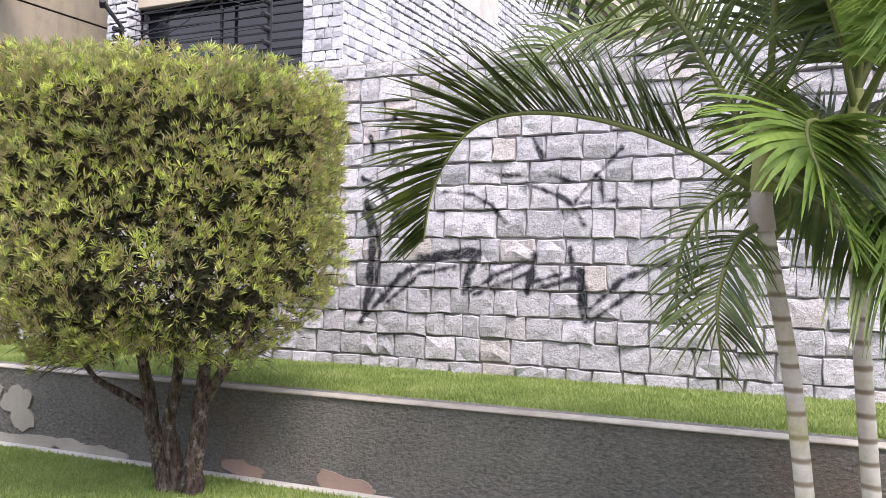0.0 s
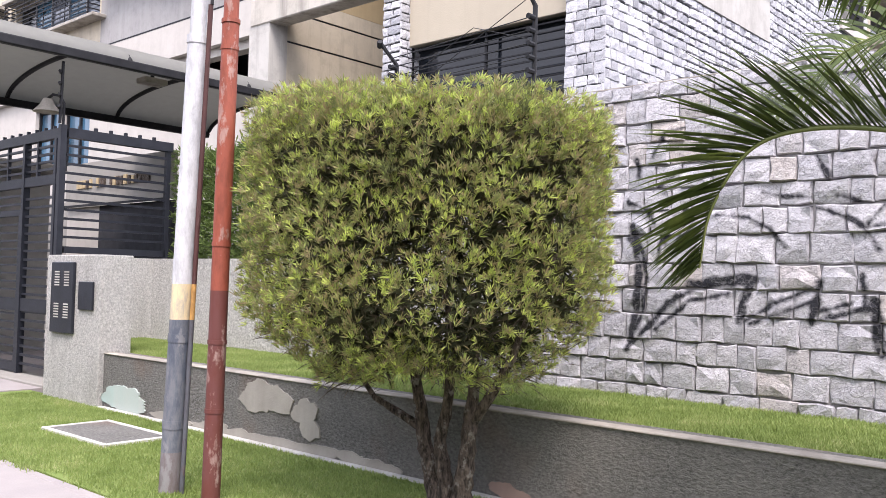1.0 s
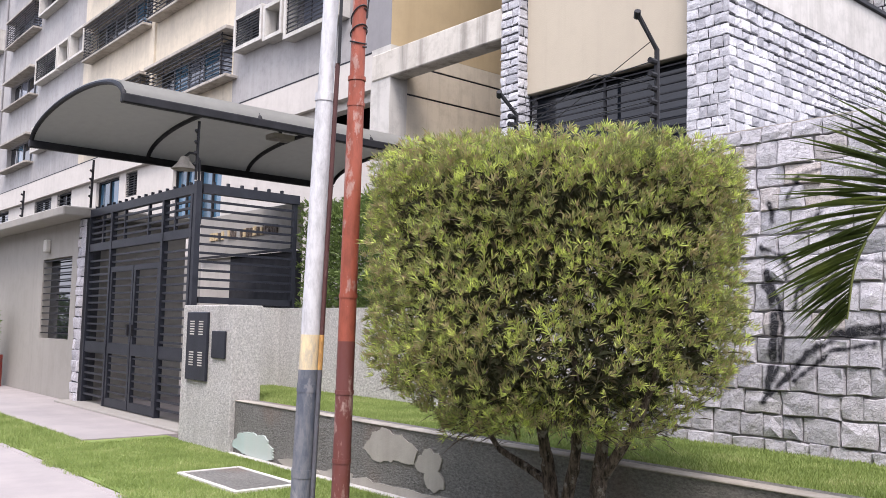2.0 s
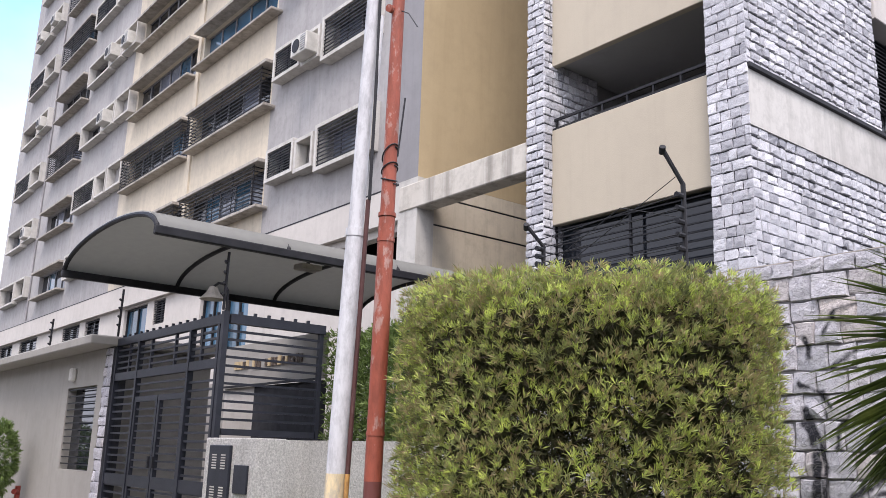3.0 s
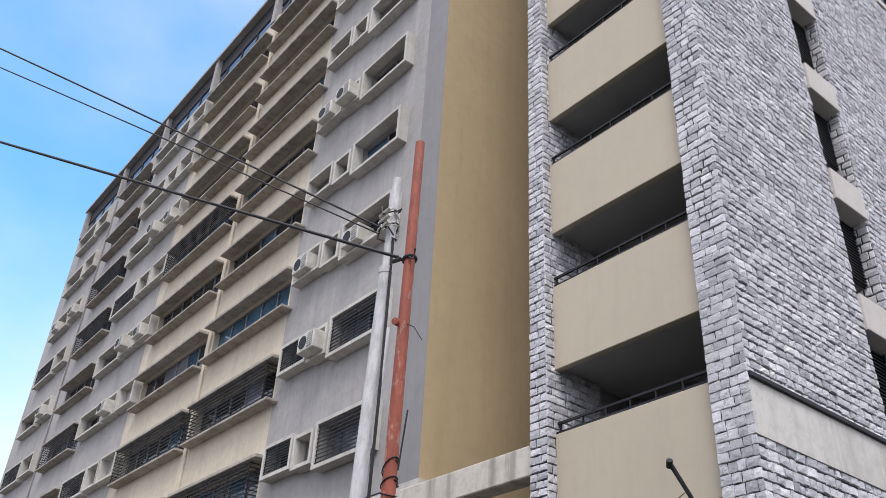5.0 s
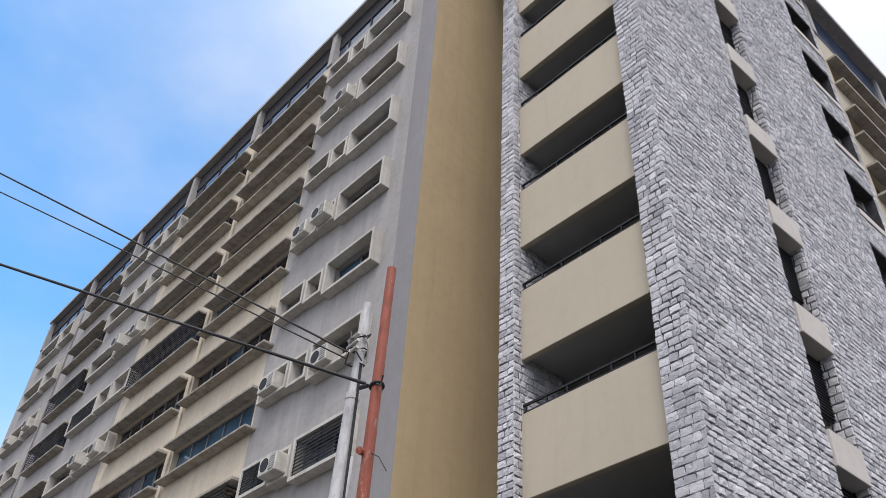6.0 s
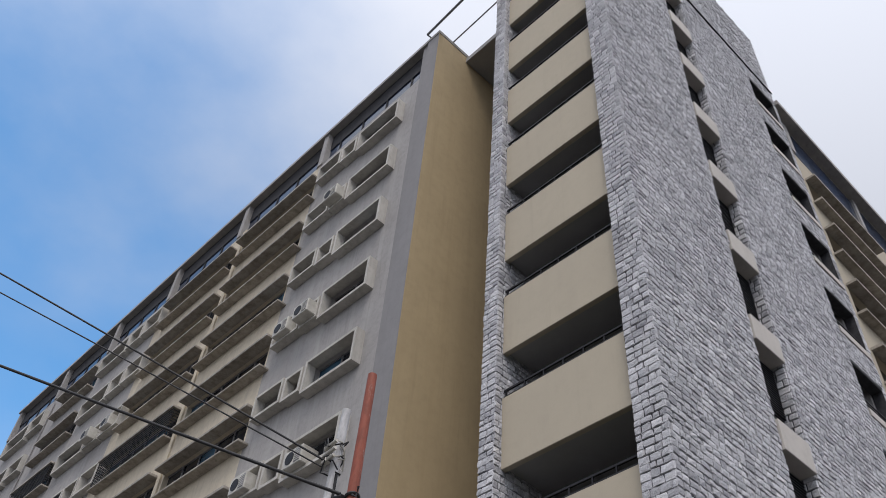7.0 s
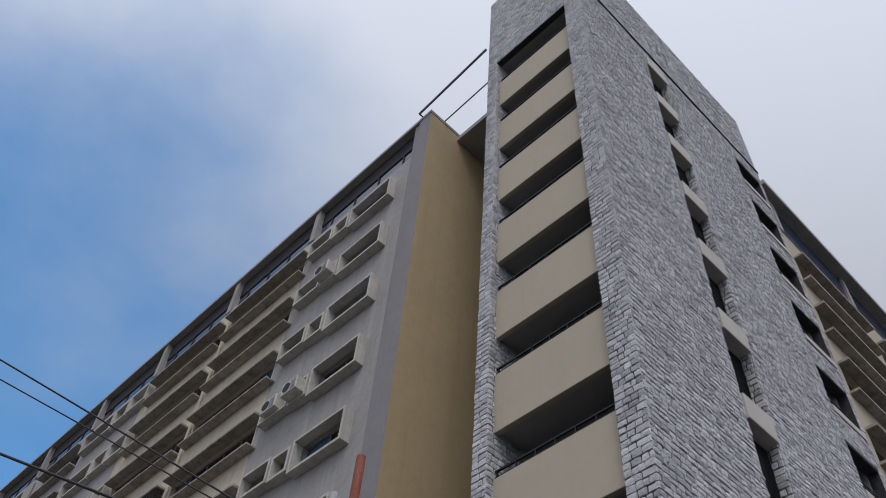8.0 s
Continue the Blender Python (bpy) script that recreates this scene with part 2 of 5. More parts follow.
def leaf_mat(name, cols, rough=0.5, trans=0.35, patch_size=7.0, own=0.55, tuft=0.0):
    m, nt, b, pos, g = base(name, rough, 0.0, 0.35)
    r = nt.nodes.new("ShaderNodeValToRGB")
    els = r.color_ramp.elements
    while len(els) < len(cols):
        els.new(0.5)
    for i, c in enumerate(cols):
        els[i].position, els[i].color = i / (len(cols) - 1), (*c, 1)
    patch = tex_noise(nt, pos, patch_size, 4, 0.7, 0.34, 0.66)
    mx = nt.nodes.new("ShaderNodeMath")
    mx.operation, mx.inputs[1].default_value = "MULTIPLY_ADD", own
    nt.links.new(g.outputs["Random Per Island"], mx.inputs[0])
    nt.links.new(times(nt, patch, 1 - own), mx.inputs[2])
    shade = mx.outputs[0]
    if tuft:                                             # every tuft of needles keeps one tone
        cell = nt.nodes.new("ShaderNodeTexVoronoi")
        cell.inputs["Scale"].default_value = tuft
        nt.links.new(pos, cell.inputs["Vector"])
        tone = nt.nodes.new("ShaderNodeSeparateColor")
        nt.links.new(cell.outputs["Color"], tone.inputs[0])
        mt = nt.nodes.new("ShaderNodeMath")
        mt.operation, mt.inputs[1].default_value = "MULTIPLY_ADD", 0.62
        nt.links.new(tone.outputs[0], mt.inputs[0])
        nt.links.new(times(nt, shade, 0.38), mt.inputs[2])
        shade = mt.outputs[0]
    nt.links.new(shade, r.inputs[0])
    nt.links.new(r.outputs[0], b.inputs["Base Color"])
    t = nt.nodes.new("ShaderNodeBsdfTranslucent")
    nt.links.new(r.outputs[0], t.inputs[0])
    s = nt.nodes.new("ShaderNodeMixShader")
    s.inputs[0].default_value = trans
    nt.links.new(b.outputs[0], s.inputs[1])
    nt.links.new(t.outputs[0], s.inputs[2])
    nt.links.new(s.outputs[0], nt.nodes["Material Output"].inputs[0])
    return m


def glass_mat(name, col, rough=0.04):
    m, nt, b, pos, _ = base(name, rough, 0.0, 0.5)
    c = lerp_nodes(nt, col, tuple(v * 0.5 for v in col), tex_noise(nt, pos, 0.7, 2, 0.5))
    nt.links.new(c, b.inputs["Base Color"])
    b.inputs["IOR"].default_value, b.inputs["Specular IOR Level"].default_value = 1.5, 0.5
    return m


M_GREY = plaster("grey_paint", (0.345, 0.331, 0.322), (0.22, 0.21, 0.206), 0.8, streak_col=(0.40, 0.39, 0.375))
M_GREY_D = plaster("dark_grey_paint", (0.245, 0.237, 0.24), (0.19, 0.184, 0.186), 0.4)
M_BEIGE = plaster("beige_paint", (0.58, 0.51, 0.395), (0.40, 0.35, 0.28), 0.75)
M_YELLOW = plaster("ochre_paint", (0.47, 0.365, 0.215), (0.385, 0.295, 0.175), 0.38, streak_col=(0.36, 0.27, 0.15))
M_PANEL = plaster("cream_panel_paint", (0.45, 0.395, 0.305), (0.395, 0.345, 0.27), 0.25)
M_CONC = plaster("pale_concrete", (0.55, 0.53, 0.49), (0.31, 0.29, 0.262), 0.85)
M_BEAM = plaster("stained_beam_concrete", (0.56, 0.53, 0.47), (0.36, 0.32, 0.27), 0.95, streak_col=(0.10, 0.085, 0.07))
M_WHITE = plaster("off_white_paint", (0.53, 0.495, 0.455), (0.40, 0.372, 0.34), 0.45)
M_GHWALL = plaster("gatehouse_render", (0.30, 0.282, 0.255), (0.23, 0.215, 0.19), 0.5)
M_SILL = plaster("sill_concrete", (0.42, 0.385, 0.335), (0.14, 0.122, 0.102), 0.95)
M_SOFFIT = plaster("soffit_paint", (0.35, 0.345, 0.34), (0.26, 0.255, 0.25), 0.2)
# Near-black: painted shade in recesses and the open bay, plus dark doors and joints.
M_DARK = plain("shade_and_dark_parts", (0.035, 0.035, 0.04), (0.02, 0.02, 0.024), 0.9)
M_GLASS = glass_mat("dark_window_glass", (0.022, 0.026, 0.034))
# Pale tint paints sky reflection, and a blind behind, into the glass colour.
M_PALE_REFLECT = glass_mat("pane_of_pale_blind_and_sky_reflection", (0.20, 0.22, 0.27))
M_BLUEGLASS = glass_mat("blue_window_glass", (0.06, 0.14, 0.22))
M_STRIPGLASS = glass_mat("top_floor_glass", (0.03, 0.05, 0.10), 0.15)
M_IRON = plain("black_iron_paint", (0.012, 0.012, 0.014), (0.022, 0.022, 0.025), 0.55, 0.0, 6.0, 0.2)
M_GATE = plain("charcoal_gate_paint", (0.016, 0.0175, 0.024), (0.024, 0.026, 0.034), 0.45, 0.0, 6.0, 0.25)
M_ALU = plain("aluminium_frame", (0.32, 0.32, 0.33), (0.24, 0.24, 0.25), 0.5, 0.6)
M_AC = plain("white_enamel", (0.56, 0.54, 0.49), (0.40, 0.38, 0.34), 0.5, 0.0, 3.0)
STONES_LIGHT = ((0.44, 0.43, 0.46), (0.55, 0.53, 0.565), (0.47, 0.455, 0.49), (0.61, 0.585, 0.615), (0.45, 0.435, 0.465), (0.54, 0.52, 0.55), (0.58, 0.555, 0.585), (0.39, 0.385, 0.415), (0.52, 0.50, 0.535), (0.52, 0.46, 0.43))
STONES_TOWER = ((0.42, 0.42, 0.45), (0.71, 0.705, 0.73), (0.33, 0.33, 0.355), (0.79, 0.785, 0.805), (0.54, 0.54, 0.57), (0.65, 0.65, 0.675), (0.38, 0.38, 0.405), (0.75, 0.745, 0.77))
M_STONE_T = stone_mat("split_grey_stone", STONES_TOWER, True, None, 0.26, 13.0, 0.6)
M_STONE_W = stone_mat("split_pale_stone", STONES_LIGHT, True, spray, 0.34, 7.5, 0.62)
M_STONE_P = stone_mat("split_pale_stone_piece", STONES_LIGHT, False, spray, 0.34, 7.5, 0.62)
M_STONE_TP = stone_mat("split_grey_stone_piece", STONES_TOWER, False, None, 0.26, 13.0, 0.6)
M_MORTAR = plain("dark_mortar", (0.05, 0.05, 0.056), (0.028, 0.028, 0.032), 0.95)
M_MORTAR_W = plain("wall_mortar", (0.32, 0.305, 0.31), (0.16, 0.152, 0.158), 0.95)
M_CROWN = leaf_mat("clipped_foliage", ((0.075, 0.09, 0.04), (0.19, 0.205, 0.09), (0.28, 0.325, 0.105), (0.39, 0.29, 0.17), (0.38, 0.475, 0.125), (0.66, 0.73, 0.18), (0.92, 0.94, 0.32)), 0.45, 0.5, 3.0, 0.6, 24.0)
# Inner leaves coloured near black, standing in for shade between the tufts.
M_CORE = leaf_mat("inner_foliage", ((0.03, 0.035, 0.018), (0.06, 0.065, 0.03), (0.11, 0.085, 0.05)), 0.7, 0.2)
M_HEDGE = leaf_mat("hedge_foliage", ((0.06, 0.09, 0.03), (0.13, 0.19, 0.055), (0.22, 0.29, 0.085)))
M_PALM = leaf_mat("palm_leaf", ((0.04, 0.055, 0.018), (0.065, 0.09, 0.025), (0.10, 0.135, 0.035), (0.22, 0.26, 0.065)), 0.45, 0.3)
M_PALM_FRESH = leaf_mat("fresh_palm_leaf", ((0.06, 0.10, 0.022), (0.10, 0.165, 0.03), (0.16, 0.24, 0.045), (0.28, 0.36, 0.08)), 0.45, 0.35)
M_GRASSB = leaf_mat("grass_blade", ((0.16, 0.215, 0.06), (0.22, 0.29, 0.08), (0.30, 0.37, 0.12), (0.46, 0.46, 0.22)), 0.6, 0.4, 2.2, 0.5)
M_SOILG = plain("turf_ground", (0.13, 0.19, 0.045), (0.19, 0.23, 0.075), 0.95, 0.0, 2.0, 0.2, 40.0)
M_ROAD = plain("worn_concrete_paving", (0.33, 0.295, 0.285), (0.26, 0.235, 0.23), 0.9, 0.0, 1.2)
M_ASPHALT = plain("asphalt", (0.06, 0.06, 0.062), (0.045, 0.045, 0.047), 0.9, 0.0, 3.0)


def bark():
    m, nt, b, pos, _ = base("furrowed_bark", 0.95, 0.0, 0.2)
    furrow = tex_noise(nt, scaled(nt, pos, 1, 1, .28), 42.0, 5, 0.7, 0.38, 0.62)
    c = lerp_nodes(nt, (0.035, 0.028, 0.024), (0.20, 0.155, 0.125), furrow)
    c = mix_rgb(nt, times(nt, tex_noise(nt, pos, 14.0, 4, 0.7, 0.56, 0.64), 0.6), c, (0.40, 0.37, 0.33))
    nt.links.new(c, b.inputs["Base Color"])
    bump(nt, b, furrow, 0.9, 0.02)
    return m


M_BARK = bark()
M_CABLE = plain("black_cable", (0.012, 0.012, 0.014), (0.02, 0.02, 0.022), 0.6)


# ---- building helpers ----
def tidy(ob, smooth=False):
    for p in ob.data.polygons:
        p.use_smooth = smooth
    return ob


def part(name, bm, material, parent=None, label="", smooth=False):
    """Link a bmesh as one mesh object under a thing or under a part."""
    me = bpy.data.meshes.new(name)
    bm.to_mesh(me)
    bm.free()
    me.materials.append(material)
    ob = new(name, me)
    if parent is not None:
        ob.parent = parent
        if parent.type == "EMPTY":
            ob.matrix_parent_inverse = Matrix.Translation(-parent.location)
    if label:
        tagged(ob, label)
    return tidy(ob, smooth)


def thing(name, label, category, at=(0, 0, 0), group="", kind=""):
    ob = new(name)
    ob.empty_display_size = 0.1
    ob.location = at
    return tagged(ob, label, category, group, kind)


def under(parent, ob):
    """Keep world coordinates for a mesh that hangs under an Empty placed elsewhere."""
    ob.parent = parent
    ob.matrix_parent_inverse = Matrix.Translation(-Vector(parent.location))
    return ob


def box(bm, x0, x1, y0, y1, z0, z1):
    v = [bm.verts.new((x, y, z)) for x in (x0, x1) for y in (y0, y1) for z in (z0, z1)]
    for a, b, c, d in ((0, 1, 3, 2), (4, 6, 7, 5), (0, 4, 5, 1), (2, 3, 7, 6), (0, 2, 6, 4), (1, 5, 7, 3)):
        bm.faces.new((v[a], v[b], v[c], v[d]))
    return v


def boxes(*rows):
    bm = bmesh.new()
    for r in rows:
        box(bm, *r)
    return bm


def soft_boxes(w, *rows):
    """Boxes with their edges taken off by w."""
    bm = boxes(*rows)
    bmesh.ops.bevel(bm, geom=list(bm.edges), offset=w, segments=1, affect="EDGES")
    return bm


def tube(bm, pts, radii, sides=10, cap=True):
    """A round tube through the points."""
    pts = [Vector(p) for p in pts]
    radii = radii if isinstance(radii, (list, tuple)) else [radii] * len(pts)
    rings = []
    for i, p in enumerate(pts):
        d = (pts[min(i + 1, len(pts) - 1)] - pts[max(i - 1, 0)]).normalized()
        ref = Vector((0, 0, 1)) if abs(d.z) < 0.9 else Vector((1, 0, 0))
        u = d.cross(ref).normalized()
        w = d.cross(u)
        rings.append([bm.verts.new(p + radii[i] * (math.cos(a) * u + math.sin(a) * w)) for a in (2 * math.pi * k / sides for k in range(sides))])
    for r0, r1 in zip(rings, rings[1:]):
        for k in range(sides):
            bm.faces.new((r0[k], r0[(k + 1) % sides], r1[(k + 1) % sides], r1[k]))
    if cap:
        bm.faces.new([bm.verts.new(v.co) for v in rings[0]])
        bm.faces.new([bm.verts.new(v.co) for v in rings[-1][::-1]])
    bmesh.ops.recalc_face_normals(bm, faces=bm.faces)
    return bm


def tubes(*rows, sides=10):
    bm = bmesh.new()
    for pts, r in rows:
        tube(bm, pts, r, sides)
    return bm


def mesh_part(name, verts, faces, material, parent=None, label="", smooth=False):
    me = bpy.data.meshes.new(name)
    me.from_pydata([tuple(map(float, v)) for v in verts], [], faces)
    me.materials.append(material)
    ob = new(name, me)
    if parent is not None:
        ob.parent = parent
        if parent.type == "EMPTY":
            ob.matrix_parent_inverse = Matrix.Translation(-parent.location)
    if label:
        tagged(ob, label)
    return tidy(ob, smooth)


def holed(u0, u1, v0, v1, holes, place, depth):
    """A wall sheet with openings: front, back and the reveals. place(u, v, d) gives the point d behind the front."""
    bm = bmesh.new()
    us = sorted({u0, u1, *(h[0] for h in holes), *(h[1] for h in holes)})
    vs = sorted({v0, v1, *(h[2] for h in holes), *(h[3] for h in holes)})
    us, vs = [u for u in us if u0 <= u <= u1], [v for v in vs if v0 <= v <= v1]

    def quad(*ps):
        bm.faces.new([bm.verts.new(p) for p in ps])

    for a, b in zip(us, us[1:]):
        start = None
        for c, d in zip(vs, vs[1:]):
            mid = ((a + b) / 2, (c + d) / 2)
            solid = not any(h[0] < mid[0] < h[1] and h[2] < mid[1] < h[3] for h in holes)
            if solid and start is None:
                start = c
            if start is not None and (not solid or d == vs[-1]):
                end = d if solid else c
                for dd in (0.0, depth):
                    quad(place(a, start, dd), place(b, start, dd), place(b, end, dd), place(a, end, dd))
                start = None
    for h0, h1, k0, k1 in [*holes, (u0, u1, v0, v1)]:
        for (a, c), (b, d) in (((h0, k0), (h1, k0)), ((h1, k0), (h1, k1)), ((h1, k1), (h0, k1)), ((h0, k1), (h0, k0))):
            quad(place(a, c, 0), place(b, d, 0), place(b, d, depth), place(a, c, depth))
    bmesh.ops.remove_doubles(bm, verts=bm.verts, dist=0.0005)
    return bm


def courses(u0, u1, v0, v1, high, wide, rng, holes=()):
    """Rough courses of stones over a rectangle: rows of u0, u1, v0, v1, cut at the openings."""
    out, v = [], v0
    while v < v1 - high * 0.4:
        h = min(high * rng.uniform(0.86, 1.16), v1 - v)
        if v1 - v - h < high * 0.4:
            h = v1 - v
        spans = [(u0, u1)]
        for a, b, c, d in holes:
            if v + h > c + 0.02 and v < d - 0.02:
                spans = [s for p, q in spans for s in ((p, min(q, a)), (max(p, b), q)) if s[1] - s[0] > 0.02]
        for p, q in spans:
            u = p
            while u < q - 1e-4:
                w = wide * rng.uniform(0.65, 1.4)
                if q - u - w < wide * 0.45:
                    w = q - u
                out.append((u, u + w, v, v + h))
                u += w
        v += h
    return out


def stone_geometry(rows, place, rng, joint=0.007, proud=0.03, inset=.86, flat=1.0, upright=1.0):
    """Rough split stones as plain lists: a tilted, broken face on a chamfered edge. place(u, v, d): d out of the wall."""
    verts, faces = [], []
    ring = (0, 1, 2, 5, 8, 7, 6, 3)
    for u0, u1, v0, v1 in rows:
        j = joint * rng.uniform(0.4, 1.4)
        a, b, c, d = u0 + j * upright, u1 - j * upright, v0 + j, v1 - j
        du, dv = b - a, d - c
        n = len(verts)
        tu, tv, lift = rng.uniform(-.45, .45), rng.uniform(-.45, .45), rng.uniform(.5, 1.05)
        grid = []
        for q in range(3):
            for p in range(3):
                s, t = p / 2 - .5, q / 2 - .5
                grid.append((a + du * p / 2 + rng.uniform(-.05, .05) * du, c + dv * q / 2 + rng.uniform(-.06, .06) * dv, s, t))
        for k in ring:
            u, v, s, t = grid[k]
            verts.append(place(u, v, -0.012))
        for k, (u, v, s, t) in enumerate(grid):
            hgt = lift + flat * (tu * s + tv * t + rng.uniform(-.22, .22) - (.22 if k != 4 else -.12))
            verts.append(place((a + b) / 2 + (u - (a + b) / 2) * inset, (c + d) / 2 + (v - (c + d) / 2) * inset, proud * max(.12, hgt)))
        m = n + 8
        for e in range(8):
            f = (e + 1) % 8
            faces.append((n + e, n + f, m + ring[f], m + ring[e]))
        for p, q in ((0, 1), (1, 2), (3, 4), (4, 5)):
            faces.append((m + p, m + q, m + q + 3, m + p + 3))
    return verts, faces


# ---- ground ----
def strip(name, x0, x1, y0, y1, z, mat, label, category="ground"):
    bm = bmesh.new()
    nx, ny = max(1, int((x1 - x0) / 2)), max(1, int((y1 - y0) / 1))
    bmesh.ops.create_grid(bm, x_segments=nx, y_segments=ny, size=0.5)
    for v in bm.verts:
        v.co = Vector((x0 + (v.co.x + .5) * (x1 - x0), y0 + (v.co.y + .5) * (y1 - y0), z))
    return tagged(part(name, bm, mat), label, category, kind="structure")


strip("ground", -420, 400, -400, 420, -0.16, M_ASPHALT, "dark asphalt street and ground running to the horizon")
tagged(part("pavement", boxes((-60, 12, 1.0, 2.70, -0.16, -0.01)), M_ROAD), "pale worn concrete footpath beside the lawn", "pavement", kind="structure")
tagged(part("kerb", soft_boxes(0.015, (-60, 12, 0.86, 1.0, -0.16, 0.0)), M_CONC), "grey concrete kerb along the street", "kerb", kind="structure")
tagged(part("lawn_edging", soft_boxes(0.01, (-60, 12, 2.70, 2.775, -0.16, -0.004)), M_ROAD), "thin concrete edging between footpath and lawn", "edging", kind="structure")
tagged(part("lawn_verge", boxes((-60, 12, 2.78, 4.48, -0.16, 0.0)), M_SOILG), "short green lawn verge in front of the low wall", "lawn", kind="structure")
tagged(part("lawn_terrace", boxes((-10.42, 12, 4.78, 6.09, -0.1, 0.52)), M_SOILG), "raised green lawn strip behind the low wall", "lawn", kind="structure")
tagged(part("entrance_path", boxes((-60, -10.15, 3.5, 4.85, -0.16, 0.012)), M_ROAD), "pale concrete path leading to the gate", "path", kind="structure")
tagged(part("yard_floor", boxes((-60, 12, 6.3, 60, -0.16, 0.02)), M_ASPHALT), "plain concrete yard behind the walls", "ground", kind="structure")

# Added wall, never in view: cuts low sky light for darker undersides and panes.
tagged(part("unseen_sky_blocker", boxes((-70, 45, -13.4, -13.0, -0.16, 8.5)), M_GHWALL), "plain unseen wall added to block the low sky light", "wall", kind="structure")

# ---- low retaining wall ----
def dark_render():
    m, nt, b, pos, _ = base("dark_pebble_dash", 0.95, 0.0, 0.2)
    peb = tex_noise(nt, scaled(nt, pos, 1, 1, 1.6), 38.0, 5, 0.75, 0.35, 0.7)
    c = lerp_nodes(nt, (0.115, 0.112, 0.104), (0.28, 0.27, 0.25), peb)
    c = mix_rgb(nt, times(nt, tex_noise(nt, pos, 2.0, 4, 0.6, 0.45, 0.75), 0.45), c, (0.30, 0.285, 0.26))
    c = mix_rgb(nt, times(nt, tex_noise(nt, pos, 1.1, 3, 0.6, 0.55, 0.7), 0.35), c, (0.24, 0.15, 0.11))
    nt.links.new(c, b.inputs["Base Color"])
    bump(nt, b, peb, 0.8, 0.02)
    return m


M_DASH = dark_render()


def pale_dash():
    m, nt, b, pos, _ = base("pale_pebble_dash", 0.95, 0.0, 0.2)
    peb = tex_noise(nt, pos, 46.0, 4, 0.75, 0.36, 0.66)
    c = lerp_nodes(nt, (0.46, 0.445, 0.42), (0.80, 0.775, 0.735), peb)
    c = mix_rgb(nt, times(nt, tex_noise(nt, scaled(nt, pos, 1.6, 1.6, .5), 2.0, 4, 0.6, 0.5, 0.75), 0.4), c, (0.30, 0.285, 0.26))
    nt.links.new(c, b.inputs["Base Color"])
    bump(nt, b, peb, 1.0, 0.02)
    return m


M_DASH_PALE = pale_dash()
M_PATCH = plaster("bare_plaster_patch", (0.37, 0.345, 0.305), (0.22, 0.20, 0.175), 0.7)
M_TURQ = plaster("turquoise_old_paint", (0.33, 0.43, 0.40), (0.44, 0.44, 0.41), 0.9)
M_PINK = plaster("pink_old_plaster", (0.34, 0.235, 0.195), (0.25, 0.19, 0.165), 0.5)

low_wall = thing("retaining_wall", "low dark pebble-dashed retaining wall with flaking patches", "wall", (-3, 4.55, 0), kind="structure")
part("wall_body", boxes((-8.466, 12, 4.48, 4.74, -0.1, 0.53)), M_DASH, low_wall)
part("coping", soft_boxes(0.008, (-8.466, 12, 4.468, 4.60, 0.53, 0.542)), M_SILL, low_wall, "thin pale worn mortar edge")


def blotch(name, x, z, rx, rz, mat, seed, y=4.474, spikes=70, rough=0.46, label=""):
    """An uneven flake on the face of the low wall, a few millimetres thick."""
    rng = random.Random(seed)
    y -= .0012 * (seed % 20)
    bm = bmesh.new()
    ring, waves = [], [(n, rng.uniform(0, 6.28), rough * rng.uniform(.3, 1) / n ** 1.0) for n in (2, 3, 5, 8, 13, 21, 34)]
    for i in range(spikes * 2):
        a = math.pi * i / spikes
        k = max(.15, 1 - rough * .3 + rng.uniform(-.025, .025)) + sum(s * math.sin(n * a + p) for n, p, s in waves)
        ring.append((x + rx * k * math.cos(a), max(0.004, z + rz * k * math.sin(a))))
    front = [bm.verts.new((p, y, q)) for p, q in ring]
    back = [bm.verts.new((p, 4.49, q)) for p, q in ring]
    bm.faces.new(front)
    for i in range(len(ring)):
        j = (i + 1) % len(ring)
        bm.faces.new((front[i], back[i], back[j], front[j]))
    bmesh.ops.recalc_face_normals(bm, faces=bm.faces)
    return part(name, bm, mat, low_wall, label)


blotch("plaster_patch", -5.80, 0.37, 0.33, 0.17, M_PATCH, 3, label="bare cream plaster patch")
blotch("plaster_patch", -5.27, 0.27, 0.19, 0.15, M_PATCH, 5, label="bare cream plaster patch")
blotch("plaster_patch", -8.03, 0.12, 0.43, 0.16, M_TURQ, 7, label="patch of old turquoise paint")
for i, (x, w) in enumerate(((-6.6, .3), (-6.2, .22), (-5.7, .35), (-5.2, .28), (-4.75, .18), (-4.45, .16), (-7.2, .3))):
    blotch("plaster_patch", x, 0.02, w * 1.35, 0.07, M_PATCH, 20 + i, label="bare plaster flake at the foot")
for i, (x, w) in enumerate(((-3.32, .16), (-2.62, .2))):
    blotch("plaster_patch", x, 0.04, w, 0.075, M_PINK, 40 + i, label="pink plaster flake at the foot")
part("foot_strip", soft_boxes(0.01, (-8.466, 12, 4.40, 4.48, -0.1, 0.012)), M_CONC, low_wall, "narrow cement strip at the foot")

# ---- stone perimeter wall ----
WALL_X0, WALL_X1, WALL_Z0, WALL_Z1, WALL_Y = -6.3, 7.0, 0.45, 2.86, 6.02
stone_wall = thing("perimeter_wall", "pale split-stone perimeter wall with black sprayed scrawl", "wall", (0, 6.15, 0), kind="structure")
part("wall_core", boxes((WALL_X0, WALL_X1, WALL_Y, 6.34, -0.1, WALL_Z1)), M_MORTAR_W, stone_wall)
